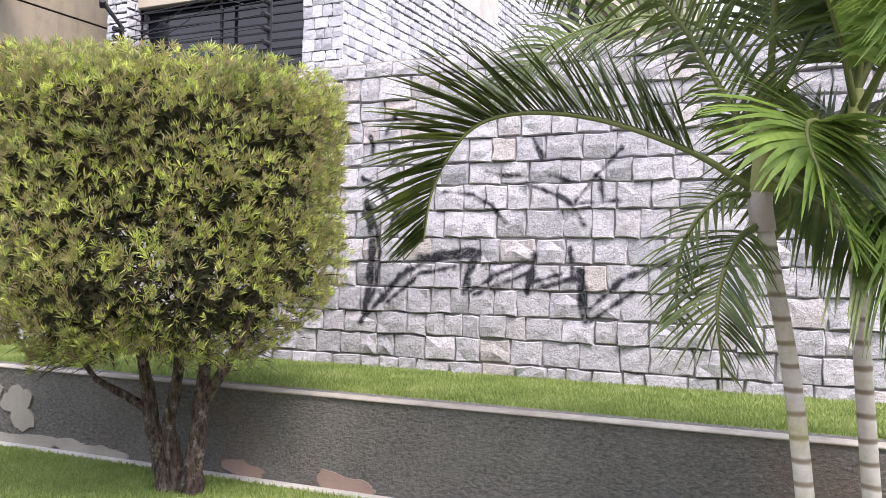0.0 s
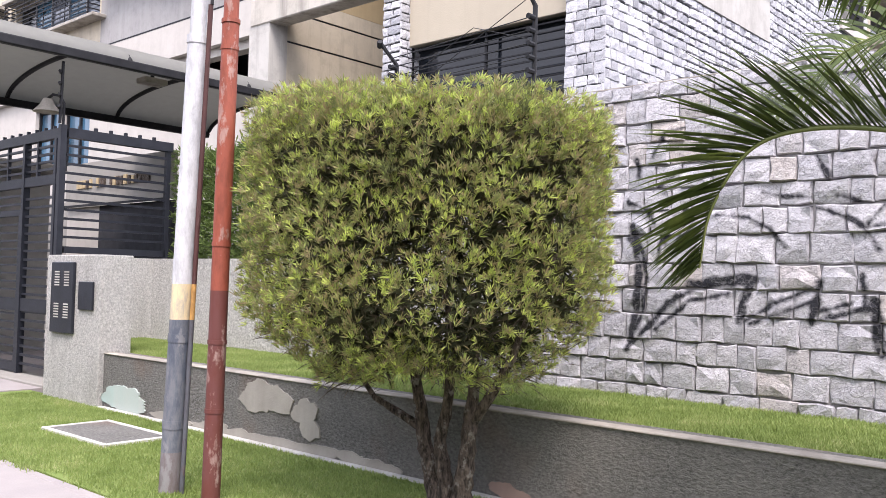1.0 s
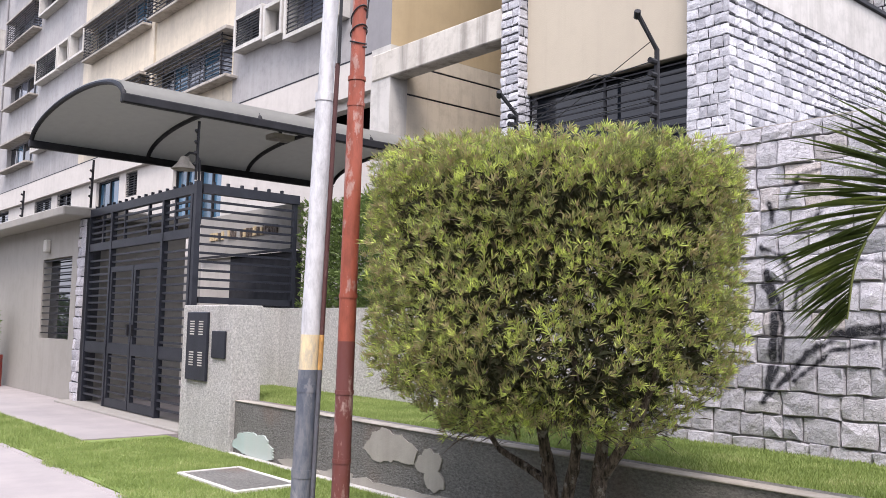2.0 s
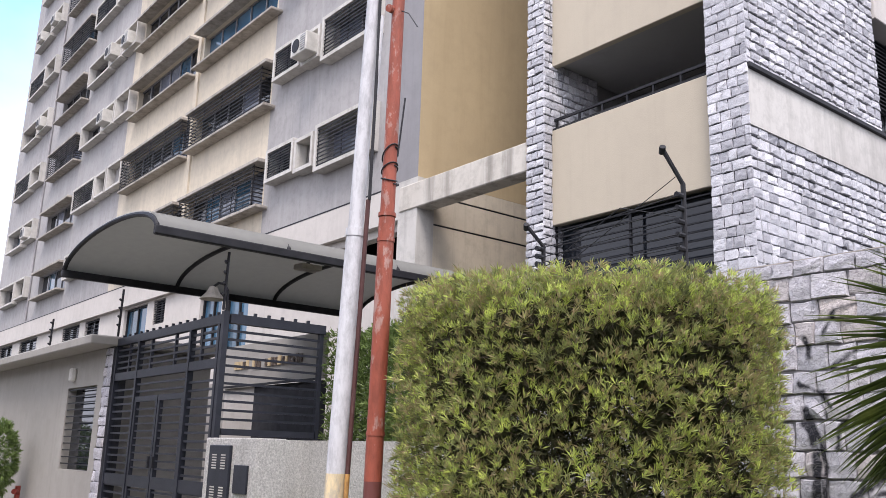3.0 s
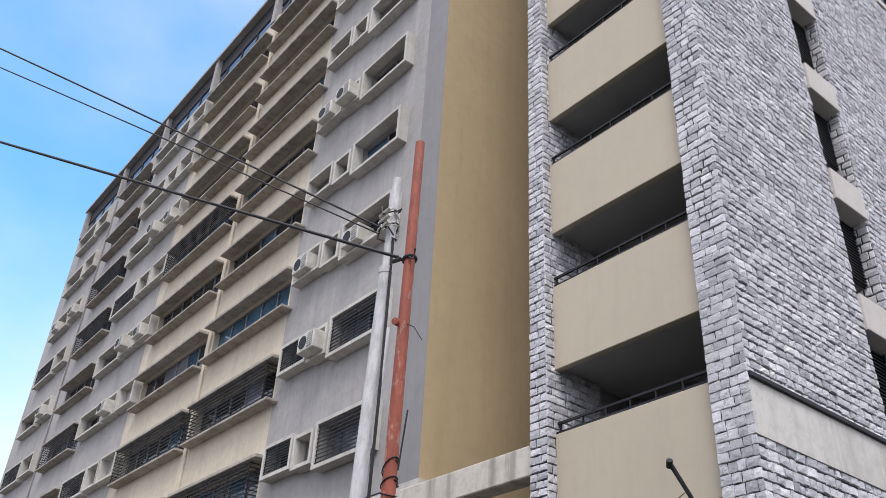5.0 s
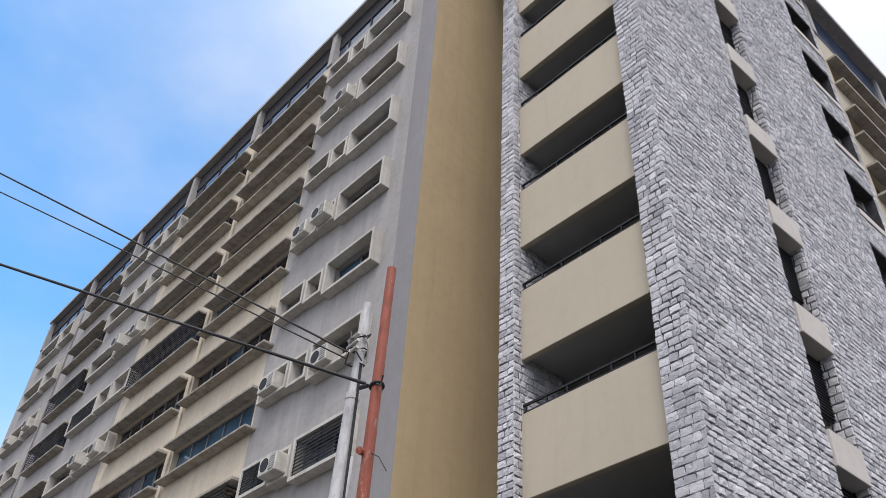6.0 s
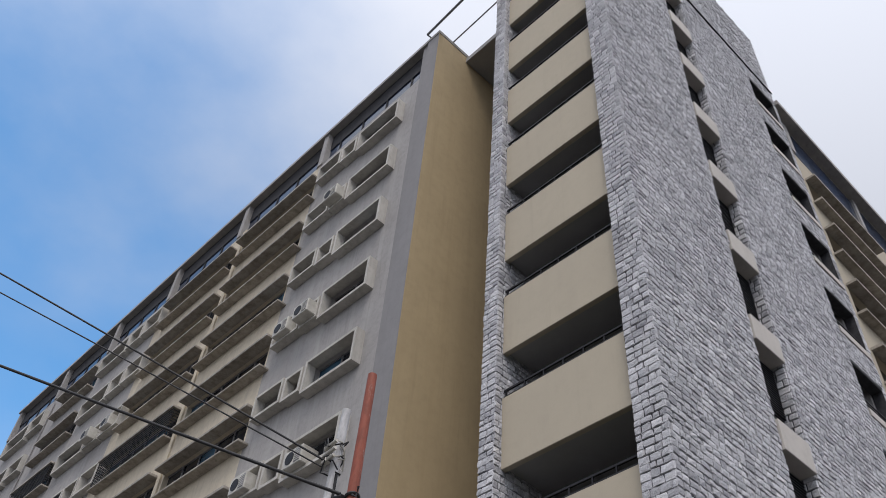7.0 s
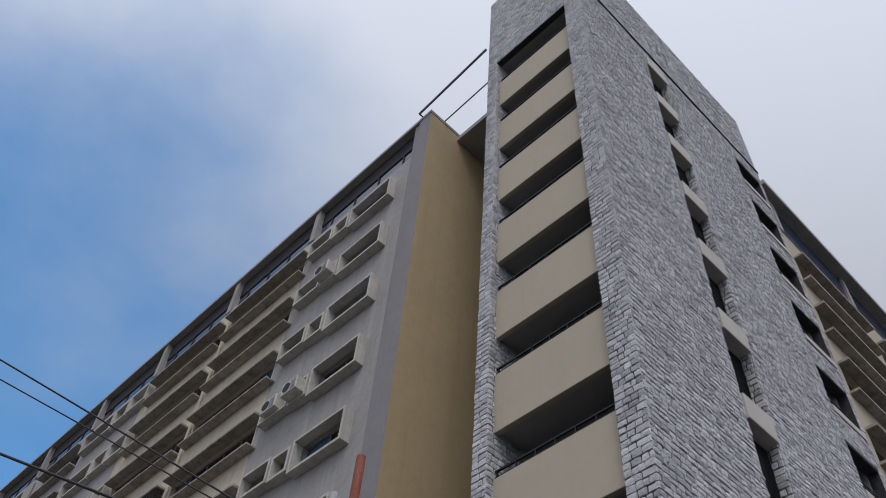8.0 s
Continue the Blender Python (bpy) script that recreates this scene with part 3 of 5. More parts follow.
part("coping", soft_boxes(0.01, (WALL_X0 - .02, WALL_X1, WALL_Y + 0.0, 6.36, WALL_Z1, WALL_Z1 + 0.012)), M_SILL, stone_wall, "thin whitish cement coping")

# ---- stone tower ----
TX0, TX1, TY, TYP, TYB = -10.15, -6.02, 9.85, 10.05, 21.2
ST = 2.79
tower = thing("stair_tower", "tall grey split-stone tower with cream balcony parapets", "building", (-8, 15, 0))
PX0, PX1 = -9.74, -6.62
front_holes = [(PX0, PX1, 3.9, 30.30)]
side_holes = []
SLITS = [(13.8, 14.95, 9.35 + 2.76 * k - 2.06, 9.35 + 2.76 * k - 0.70) for k in range(0, 9)]
SLIT_COL = (13.8, 14.95, 6.6, 31.4)
BLACKS = [(19.3, 21.0, 31.0 - 2.79 * k - 1.75, 31.0 - 2.79 * k) for k in range(9)]
side_holes = [SLIT_COL, *BLACKS]
part("front_wall", holed(TX0 + .03, TX1 - .03, 0, 36.2, front_holes, lambda u, v, d: (u, TY + .03 + d, v), 0.20), M_MORTAR, tower)
part("side_wall", holed(TY + .235, TYB, 0, 36.2, side_holes, lambda u, v, d: (TX1 - .03 - d, u, v), 0.30), M_MORTAR, tower)
part("core", boxes((TX0 + .03, TX0 + .28, TY + .24, TYB, 0, 36.2), (TX0 + .03, TX1 - .34, TYB - .3, TYB, 0, 36.2), (TX0 + .03, TX1 - .05, TY + .06, TYB, 36.2, 36.4)), M_SOFFIT, tower)
# Dark grey here stands in for the shade deep in the balconies.
part("back_wall", boxes((PX0 - .12, TX1 - .34, 12.2, 12.35, 3, 30.4)), M_GREY_D, tower, "balcony back wall, coloured dark grey for the shade inside")
for k in range(9):
    b0, t0 = 5.09 + ST * k, 6.73 + ST * k
    par = part("parapet", soft_boxes(0.01, (PX0 + .002, PX1 - .002, TYP, TYP + .13, b0, t0)), M_PANEL, tower, "smooth cream painted parapet")
    part("soffit", boxes((PX0 - .1, PX1 + .3, TYP + .134, 12.2, b0 - .02 + .1, b0 + .26)), M_SOFFIT, tower, "grey painted balcony ceiling")
    rail = part("handrail", boxes((PX0, PX1, TYP + .03, TYP + .07, t0 + .17, t0 + .21), (PX0, PX1, TYP + .03, TYP + .07, t0 + .012, t0 + .05)), M_IRON, tower, "thin black iron handrail")
    for i in range(7):
        x = PX0 + .08 + (PX1 - PX0 - .16) * i / 6
        part("post", boxes((x - .015, x + .015, TYP + .035, TYP + .065, t0, t0 + .17)), M_IRON, rail)
part("top_soffit", boxes((PX0 - .1, PX1 + .3, TYP + .02, 12.2, 30.31, 30.5)), M_SOFFIT, tower)
low_win = part("ground_window", boxes((PX0, PX1, TYP + .25, TYP + .28, 3.9, 5.1)), M_GLASS, tower, "wide dark barred window opening")
for i in range(9):
    z = 4.0 + i * .125
    part("bar", boxes((PX0, PX1, TYP + .05, TYP + .07, z, z + .02)), M_IRON, low_win)
for x in (PX0 + .02, -8.2, PX1 - .04):
    part("bar", boxes((x - .02, x + .02, TYP + .07, TYP + .10, 3.9, 5.08)), M_IRON, low_win)
part("ledge", soft_boxes(0.01, (TX1 - .03, TX1 + .07, TY + .02, 15.4, 6.53, 6.61)), M_IRON, tower, "dark metal drip ledge")
part("band", boxes((TX1 - .03, TX1 + .02, TY + .02, 15.4, 5.74, 6.53)), M_CONC, tower, "pale rendered band")
for k in range(9):
    z = 9.35 + 2.76 * k
    part("spandrel", soft_boxes(0.01, (TX1 - .36, TX1 + .05, 13.78, 14.90, z - .70, z)), M_WHITE, tower, "cream slit-window spandrel")
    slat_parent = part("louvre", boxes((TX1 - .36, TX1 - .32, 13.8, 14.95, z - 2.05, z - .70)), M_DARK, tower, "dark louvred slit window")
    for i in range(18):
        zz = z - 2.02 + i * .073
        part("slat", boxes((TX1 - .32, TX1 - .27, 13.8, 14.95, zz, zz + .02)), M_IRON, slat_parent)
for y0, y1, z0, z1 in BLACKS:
    # Near-black sheet gives the deep opening its shade by colour.
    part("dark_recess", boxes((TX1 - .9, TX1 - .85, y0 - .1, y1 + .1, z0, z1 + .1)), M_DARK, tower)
    part("recess_slab", boxes((TX1 - .4, TX1 + .03, y0 + .01, y1 - .01, z0, z0 + .22)), M_WHITE, tower, "cream parapet of a small opening")
    r = part("recess_rail", boxes((TX1 - .15, TX1 - .12, y0, y1, z0 + .75, z0 + .78)), M_IRON, tower)
    part("bar", boxes((TX1 - .15, TX1 - .12, y0, y1, z0 + .64, z0 + .66)), M_IRON, r)
part("joint_line", boxes((TX1 - .03, TX1 + .045, TY, TYB, 31.95, 32.03)), M_IRON, tower, "dark horizontal joint near the top")

# ---- grey and beige apartment building ----
GY, GF, GX0, GX1, GS = 10.0, 9.70, -49.0, -13.19, 2.76
flats = thing("apartment_building", "long grey and beige apartment block with boxed windows", "building", (-30, 16, 0))
COLS = {  # kind, x0, x1, bottom, top on the first upper floor
    "A1": ("box", -19.45, -18.05, 7.95, 8.82), "A2": ("vent", -17.97, -17.12, 7.87, 8.72), "A3": ("box", -17.02, -14.80, 7.68, 8.82),
    "B": ("slab", -24.90, -20.06, 7.49, 8.62), "C": ("slab", -30.70, -25.38, 7.48, 8.64),
    "D1": ("box", -36.60, -33.85, 7.80, 8.82), "D2": ("vent", -33.75, -32.50, 7.85, 8.80), "D3": ("box", -32.40, -30.85, 7.85, 8.85),
    "E": ("slab", -41.20, -37.15, 7.60, 8.66), "F2": ("vent", -44.35, -42.65, 7.90, 8.85), "F1": ("box", -47.35, -44.50, 7.80, 8.85)}
GRILLED = {("B", 0), ("B", 1), ("C", 1), ("C", 4), ("E", 2), ("E", 4), ("A1", 0), ("A3", 0), ("A1", 1), ("A3", 1), ("D1", 1), ("E", 5), ("F1", 2), ("F1", 4), ("D1", 4), ("B", 0), ("C", 0)}
UNITS = {("A2", 1), ("A1", 2), ("A3", 2), ("A1", 4), ("A2", 4), ("A2", 6), ("D2", 2), ("D2", 3), ("D3", 3), ("F2", 3), ("F2", 1), ("D3", 5), ("F2", 5), ("D2", 5), ("F1", 5)}


prng = random.Random(17)


def window(col, k):
    kind, x0, x1, z0, z1 = COLS[col]
    z0, z1 = z0 + GS * k, z1 + GS * k
    t = 0.09
    if kind == "slab":
        over = .34 if col == "B" else .06
        w = part("window", soft_boxes(0.012, (x0 - .06, x1 + over, GF - .05, GY + .02, z0 - .08, z0), (x0 - .06, x1 + over, GF - .08, GY + .02, z1, z1 + .10)), M_SILL, flats, "wide window between a concrete sill and hood")
    else:
        rows = [(x0, x1, GF, GY + .02, z0, z0 + t), (x0, x1, GF, GY + .02, z1 - t, z1), (x0, x0 + t, GF, GY + .02, z0 + t, z1 - t), (x1 - t, x1, GF, GY + .02, z0 + t, z1 - t)]
        w = part("window", boxes(*rows), M_CONC, flats, "window in a projecting concrete box surround")
    i0, i1, j0, j1 = (x0 + t, x1 - t, z0 + t, z1 - t) if kind != "slab" else (x0, x1, z0, z1)
    if kind == "vent":
        part("back_panel", boxes((i0 - .02, i1 + .02, GY + .24, GY + .28, j0 - .02, j1 + .02)), M_SILL, w)
    else:
        n = max(2, round((i1 - i0) / 0.95))
        for i in range(n):
            a, b = i0 + (i1 - i0) * i / n, i0 + (i1 - i0) * (i + 1) / n
            dy = prng.uniform(-.014, .014)               # each sash hangs a little differently
            bm = boxes((a - .01, b + .01, GY + .17, GY + .19, j0 - .01, j1 + .01))
            for v in bm.verts:
                v.co.y += dy * (v.co.x - (a + b) / 2) / (b - a) * 2 + .012 * (dy > 0) * (v.co.z - j0)
            # Pale and blue panes carry reflected sky in their base colour.
            part("pane", bm, prng.choice((M_GLASS, M_GLASS, M_GLASS, M_BLUEGLASS, M_PALE_REFLECT) if k < 3 else (M_GLASS, M_GLASS, M_GLASS, M_BLUEGLASS)), w)
        rows = [(i0, i1, GY + .13, GY + .17, j0, j0 + .045), (i0, i1, GY + .13, GY + .17, j1 - .045, j1)]
        rows += [(i0 + (i1 - i0) * i / n - .022, i0 + (i1 - i0) * i / n + .022, GY + .13, GY + .168, j0, j1) for i in range(1, n)]
        part("frame", boxes(*rows), M_ALU, w)
    if (col, k) in GRILLED:
        y = GF - .02 if kind == "slab" else GF + .03
        n = 10
        rows = [(i0, i1, y, y + .018, j0 + (j1 - j0) * (i + .5) / n - .013, j0 + (j1 - j0) * (i + .5) / n + .013) for i in range(n)]
        m = max(2, round((i1 - i0) / 1.2))
        rows += [(i0 + (i1 - i0) * i / m - .01, i0 + (i1 - i0) * i / m + .01, y + .018, y + .035, j0, j1) for i in range(m + 1)]
        if kind == "slab":
            rows += [(i1 - .012, i1 + .006, y, GY, j0 + (j1 - j0) * (i + .5) / n - .013, j0 + (j1 - j0) * (i + .5) / n + .013) for i in range(n)]
            rows += [(i0 - .006, i0 + .012, y, GY, j0 + (j1 - j0) * (i + .5) / n - .013, j0 + (j1 - j0) * (i + .5) / n + .013) for i in range(n)]
        part("grille", boxes(*rows), M_IRON, w, "black iron bars")


def holes_between(x0, x1):
    out = []
    for kind, a, b, c, d in COLS.values():
        if x0 < a and b < x1:
            t = 0.09 if kind != "slab" else 0.0
            out += [(a + t, b - t, c + t + GS * k, d - t + GS * k) for k in range(8)]
    return out


for name, a, b, mat, lab in (("grey_wall", -19.98, GX1 - .60, M_GREY, "grey painted wall with rain streaks"), ("beige_wall", -31.6, -19.98, M_BEIGE, "beige painted wall with rain streaks"), ("grey_wall", GX0, -31.6, M_GREY, "grey painted wall with rain streaks")):
    part(name, holed(a, b, 6.72, 29.1, holes_between(a, b), lambda u, v, d: (u, GY + d, v), 0.26), mat, flats, lab)
part("pilaster_step", boxes((GX1 - .92, GX1 - .602, GY - .05, GY + .01, 6.74, 31.08)), M_GREY_D, flats, "shallow step beside the corner pilaster")
part("corner_pilaster", boxes((GX1 - .60, GX1 - .004, GY - .12, GY + .3, 6.72, 31.08)), M_GREY_D, flats, "dark grey corner pilaster")
part("pilaster", boxes((-25.29, -25.05, GY - .06, GY, 6.72, 29.1)), M_BEIGE, flats)
part("end_wall", boxes((GX1 - .28, GX1, GY - .116, 19.0, 6.72, 31.095)), M_YELLOW, flats, "tall plain ochre end wall")
for z0, z1 in ((6.42, 6.718), (5.84, 6.38), (0, 5.80)):
    part("lower_end_wall", boxes((GX1 - .28, GX1 - .002, GY + .3, 19.0, z0, z1)), M_BEIGE, flats, "beige end wall above and below dark joints")
part("end_joint", boxes((GX1 - .25, GX1 - .02, GY + .3, 19, 5.70, 6.5)), M_DARK, flats)
part("core_wall", boxes((GX1, TX0, 15.5, 15.8, 0, 30.7)), M_GREY_D, flats)
part("link_slab", boxes((GX1 + .01, TX0 - .01, 11.3, 15.5, 30.70, 30.95)), M_SOFFIT, flats, "grey roof slab joining block and tower")
# Near-black backing added so that the open bay looks shaded.
part("bay_shade_sheet", boxes((GX0 + .2, GX1 - .4, 12.5, 12.7, 0, 31.0)), M_DARK, flats)
part("far_end_wall", boxes((GX0, GX0 + .25, GY + .27, 19, 0, 31)), M_GREY, flats)
part("roof", boxes((GX0 - .1, GX1 + .02, GY - .14, 19.2, 31.10, 31.27)), M_GREY, flats, "flat concrete roof edge")
strip_win = part("strip_window", boxes((GX0 + .3, GX1 - .60, GY + .20, GY + .26, 29.1, 30.75)), M_STRIPGLASS, flats, "bluish glass band under the roof")
# Dark band painted as the shadow of the roof over the glass.
part("strip_shade", boxes((GX0 + .3, GX1 - .60, GY + .16, GY + .22, 30.15, 31.095)), M_DARK, flats)
for x in (-20.0, -25.7, -31.5, -37.2, -42.9, -48.85):
    part("pilaster", boxes((x - .15, x + .15, GY - .06, GY + .25, 29.1, 31.095)), M_GREY, flats)
for i in range(24):
    x = -14.9 - i * 1.42
    part("mullion", boxes((x - .025, x + .025, GY + .16, GY + .20, 29.1, 30.15)), M_IRON, strip_win)
for k in range(8):
    for col in COLS:
        window(col, k)
part("rain_pipe", tubes((((-42.5, GY - .05, 6.8), (-42.5, GY - .05, 28.6)), .035), sides=8), M_GREY_D, flats, "thin grey rain pipe")
# storey below: slab edge, white wall with windows, open bay
part("slab_line", boxes((GX0, GX1 - .60, GY - .054, GY - .01, 6.70, 6.735)), M_IRON, flats)
part("slab_edge", boxes((GX0, GX1 - .60, GY - .05, GY + .3, 5.98, 6.70)), M_WHITE, flats, "whitish slab edge over the ground storey")
LOWW = ((-29.86, -27.75, 4.2, 5.92), (-27.19, -26.25, 5.15, 5.92), (-23.60, -22.15, 3.9, 5.60), (-22.0, -20.55, 3.9, 5.55), (-34.06, -32.42, 4.5, 5.94), (-36.93, -34.75, 5.15, 5.94), (-43.60, -40.72, 4.85, 5.94), (-47.4, -44.9, 4.85, 5.94))
part("lower_wall", holed(GX0, GX1 - .63, 0, 5.975, [*LOWW, (-17.0, -14.05, 4.85, 5.80)], lambda u, v, d: (u, GY + .1 + d, v), 0.25), M_WHITE, flats, "whitish ground storey wall")
for i, (a, b, c, d) in enumerate(LOWW):
    w = part("window", boxes((a, b, GY + .26, GY + .28, c, d)), M_BLUEGLASS if i in (0, 2, 3) else M_GLASS, flats)
    part("frame", boxes((a, a + .06, GY + .2, GY + .26, c, d), (b - .06, b, GY + .2, GY + .26, c, d), ((a + b) / 2 - .03, (a + b) / 2 + .03, GY + .2, GY + .26, c, d), (a + .06, b - .06, GY + .2, GY + .255, d - .06, d)), M_IRON, w)
    if i > 3 or i == 1:
        part("grille", boxes(*[(a, b, GY + .13, GY + .15, c + (d - c) * (j + .5) / 10 - .01, c + (d - c) * (j + .5) / 10 + .01) for j in range(10)]), M_IRON, w)
part("column", boxes((GX1 - .62, GX1, GY - .12, GY + .3, 0, 6.72)), M_CONC, flats)
beam = part("link_beam", soft_boxes(0.02, (GX1 - .58, TX0 + .01, GY - .145, GY + .25, 6.08, 6.60)), M_BEAM, flats, "weathered pale concrete beam with dark rain stains")
part("roof_frame", tubes((((GX1 - .5, 9.7, 31.33), (TX0 + .02, 9.7, 31.80)), .05), (((GX1 - .4, 10.6, 31.3), (TX0 + .02, 10.6, 31.5)), .03), (((GX1 - .5, 9.7, 31.33), (GX1 - .4, 10.6, 31.3)), .03), sides=8), M_ALU, flats, "thin metal frame between roof and tower")

# ---- window air conditioners ----
def make_ac(group):
    a = thing("air_conditioner", "dirty white window air-conditioning unit in a concrete box", "air conditioner", group=group)
    part("casing", soft_boxes(0.02, (-.37, .37, -.26, .24, 0, .50)), M_AC, a)
    part("fan_grille", tubes((((-.12, -.272, .25), (-.12, -.255, .25)), .175), sides=20), M_IRON, a, "round dark fan grille")
    lv = part("louvres", boxes((.10, .32, -.272, -.258, .06, .44)), M_ALU, a)
    for i in range(6):
        part("slat", boxes((.10, .32, -.282, -.272, .08 + i * .06, .10 + i * .06)), M_AC, lv)
    return a


first_ac = None
for col, k in sorted(UNITS):
    _, x0, x1, z0, z1 = COLS[col]
    at = pose((x0 + x1) / 2 if col != "A3" else x0 + .75, GF + (-.06 if col in ("A2", "D2") else .06), z0 + .092 + GS * k, 0, 0, 0)
    if first_ac is None:
        first_ac = make_ac("window air conditioners")
        first_ac.matrix_basis = at
    else:
        copy_thing(first_ac, at)

# ---- wing behind the tower ----
wing = thing("apartment_wing", "beige and grey apartment wing with long window hoods", "building", (-12, 34, 0))
WX = -6.35
wh = [(y, y + 5.0, z0 + 2.76 * k, z0 + 1.2 + 2.76 * k) for k in range(10) for y, z0 in ((22.6, 1.9), (28.6, 1.9), (34.6, 1.9))]
part("wing_wall", holed(TYB, 42, 0, 31.2, wh, lambda u, v, d: (WX - d, u, v), .3), M_PANEL, wing, "beige painted wall")
for y0, y1, z0, z1 in wh:
    w = part("window", boxes((WX - .02, WX + .38, y0 - .1, y1 + .1, z1, z1 + .1), (WX - .02, WX + .33, y0 - .1, y1 + .1, z0 - .1, z0)), M_SILL, wing, "long window between concrete hood and sill")
    part("pane", boxes((WX - .26, WX - .24, y0, y1, z0, z1)), M_GLASS, w)
wing_strip = part("strip_window", boxes((WX, WX + .012, TYB + .8, 41.5, 29.5, 31.1)), M_STRIPGLASS, wing, "dark glass band under the roof")
for y in (22.2, 27.6, 33.0, 38.4):
    part("pier", boxes((WX + .002, WX + .10, y - .15, y + .15, 29.4, 31.19)), M_GREY, wing)
part("wing_roof", boxes((WX - 14, WX + .45, TYB, 42, 31.2, 31.45)), M_GREY, wing)
part("wing_back", boxes((WX - 14, WX - .32, TYB + .02, TYB + .3, 0, 31.2), (WX - 14, WX - .32, 41.7, 42, 0, 31.2)), M_GREY, wing)

# ---- street poles ----
def paint_pole(name, bands, wear, wear_k):
    """Paint that changes with height, flaking in uneven patches."""
    m, nt, b, pos, _ = base(name, 0.6, 0.0, 0.35)
    sep = nt.nodes.new("ShaderNodeSeparateXYZ")
    nt.links.new(pos, sep.inputs[0])
    r = nt.nodes.new("ShaderNodeValToRGB")
    r.color_ramp.interpolation = "CONSTANT"
    els = r.color_ramp.elements
    while len(els) < len(bands):
        els.new(0.5)
    for i, (z, c) in enumerate(bands):
        els[i].position, els[i].color = z / 8.0, (*c, 1)
    nt.links.new(times(nt, sep.outputs[2], 1 / 8.0), r.inputs[0])
    rub = tex_noise(nt, scaled(nt, pos, 1, 1, .45), 9.0, 5, 0.7, 0.56, 0.62)
    c = mix_rgb(nt, times(nt, rub, wear_k), r.outputs[0], wear)
    c = mix_rgb(nt, times(nt, tex_noise(nt, scaled(nt, pos, 1, 1, .3), 16.0, 5, 0.75, 0.42, 0.62), 0.5), c, tuple(v * .42 for v in bands[-1][1]))
    nt.links.new(c, b.inputs["Base Color"])
    bump(nt, b, rub, 0.3, 0.003)
    return m


M_WPOLE = paint_pole("grey_white_pole_paint", ((0, (.15, .12, .12)), (.22, (.085, .098, .125)), (1.04, (.70, .57, .34)), (1.26, (.58, .58, .59))), (.32, .315, .315), .45)
M_RPOLE = paint_pole("red_oxide_pole_paint", ((0, (.13, .045, .04)), (1.25, (.29, .075, .045))), (.42, .31, .27), .6)
M_DPIPE = paint_pole("dark_red_pipe_paint", ((0, (.10, .105, .12)), (1.04, (.55, .30, .09)), (1.26, (.085, .035, .032))), (.16, .10, .09), .5)
WP0, WP1 = Vector((-4.905, 3.10, -.05)), Vector((-4.635, 3.10, 5.56))
white_pole = thing("utility_pole", "slim steel pole painted grey, cream band and white", "pole", (WP0.x, WP0.y, 0))
pt = lambda a, b, z: a + (b - a) * ((z - a.z) / (b.z - a.z))  # noqa: E731
part("shaft", tubes(((WP0, pt(WP0, WP1, 2.75)), [.066, .058]), ((pt(WP0, WP1, 2.75), pt(WP0, WP1, 2.82)), [.058, .050]), ((pt(WP0, WP1, 2.82), pt(WP0, WP1, 4.75)), [.050, .046]), ((pt(WP0, WP1, 4.75), WP1), [.038, .033]), sides=20), M_WPOLE, white_pole, smooth=True)
for z, r in ((2.79, .063), (4.75, .050), (.42, .0685), (.95, .067)):
    part("collar", tubes(((pt(WP0, WP1, z - .025), pt(WP0, WP1, z + .025)), r), sides=20), M_WPOLE, white_pole, smooth=True)
part("conduit", tubes(((WP0 + Vector((.088, .03, 0)), pt(WP0, WP1, 3.0) + Vector((.078, .03, 0))), .015), sides=10), M_DPIPE, white_pole, "dark red conduit pipe", True)
part("conduit_wire", tubes(((pt(WP0, WP1, 3.0) + Vector((.09, .03, 0)), pt(WP0, WP1, 4.0) + Vector((.07, .02, 0)), pt(WP0, WP1, 5.0) + Vector((.04, 0, 0))), .012), sides=6), M_CABLE, white_pole, "black cable")
for z in (5.08, 5.14, 5.20):
    part("insulator", tubes(((pt(WP0, WP1, z) + Vector((-.05, -.08, 0)), pt(WP0, WP1, z) + Vector((.08, -.08, .02))), .015), sides=8), M_AC, white_pole, "pale insulator clamp")
trg = random.Random(4)
for i in range(5):
    c0 = pt(WP0, WP1, 5.04 + .05 * i)
    tw = [c0 + Vector((.06 * math.cos(t) + trg.uniform(-.02, .02), .075 * math.sin(t) - .02, trg.uniform(-.05, .05))) for t in (2 * math.pi * j / 9 for j in range(10))]
    part("wire_loop", tubes((tw, .006), sides=5), M_AC if i % 2 else M_CABLE, white_pole, "tangled wire loop")
RP0, RP1 = Vector((-4.46, 3.10, -.05)), Vector((-4.375, 3.1, 5.76))
red_pole = thing("utility_pole", "rusty red steel pole with flaking paint and wire ties", "pole", (RP0.x, RP0.y, 0))
part("shaft", tubes(((RP0, pt(RP0, RP1, 2.82)), [.054, .050]), ((pt(RP0, RP1, 2.82), RP1), [.045, .035]), sides=20), M_RPOLE, red_pole, smooth=True)
for z, r in ((2.84, .055), (.55, .057), (1.52, .056), (2.68, .0545), (.95, .057)):
    part("collar", tubes(((pt(RP0, RP1, z - .012), pt(RP0, RP1, z + .012)), r), sides=20), M_RPOLE, red_pole, smooth=True)


def loop_wire(z, r, tilt, turns=1.0):
    c = pt(RP0, RP1, z)
    return [c + Vector((r * math.cos(a), r * math.sin(a), tilt * math.cos(a) + .02 * a / 6.28)) for a in (2 * math.pi * turns * i / 20 for i in range(21))]


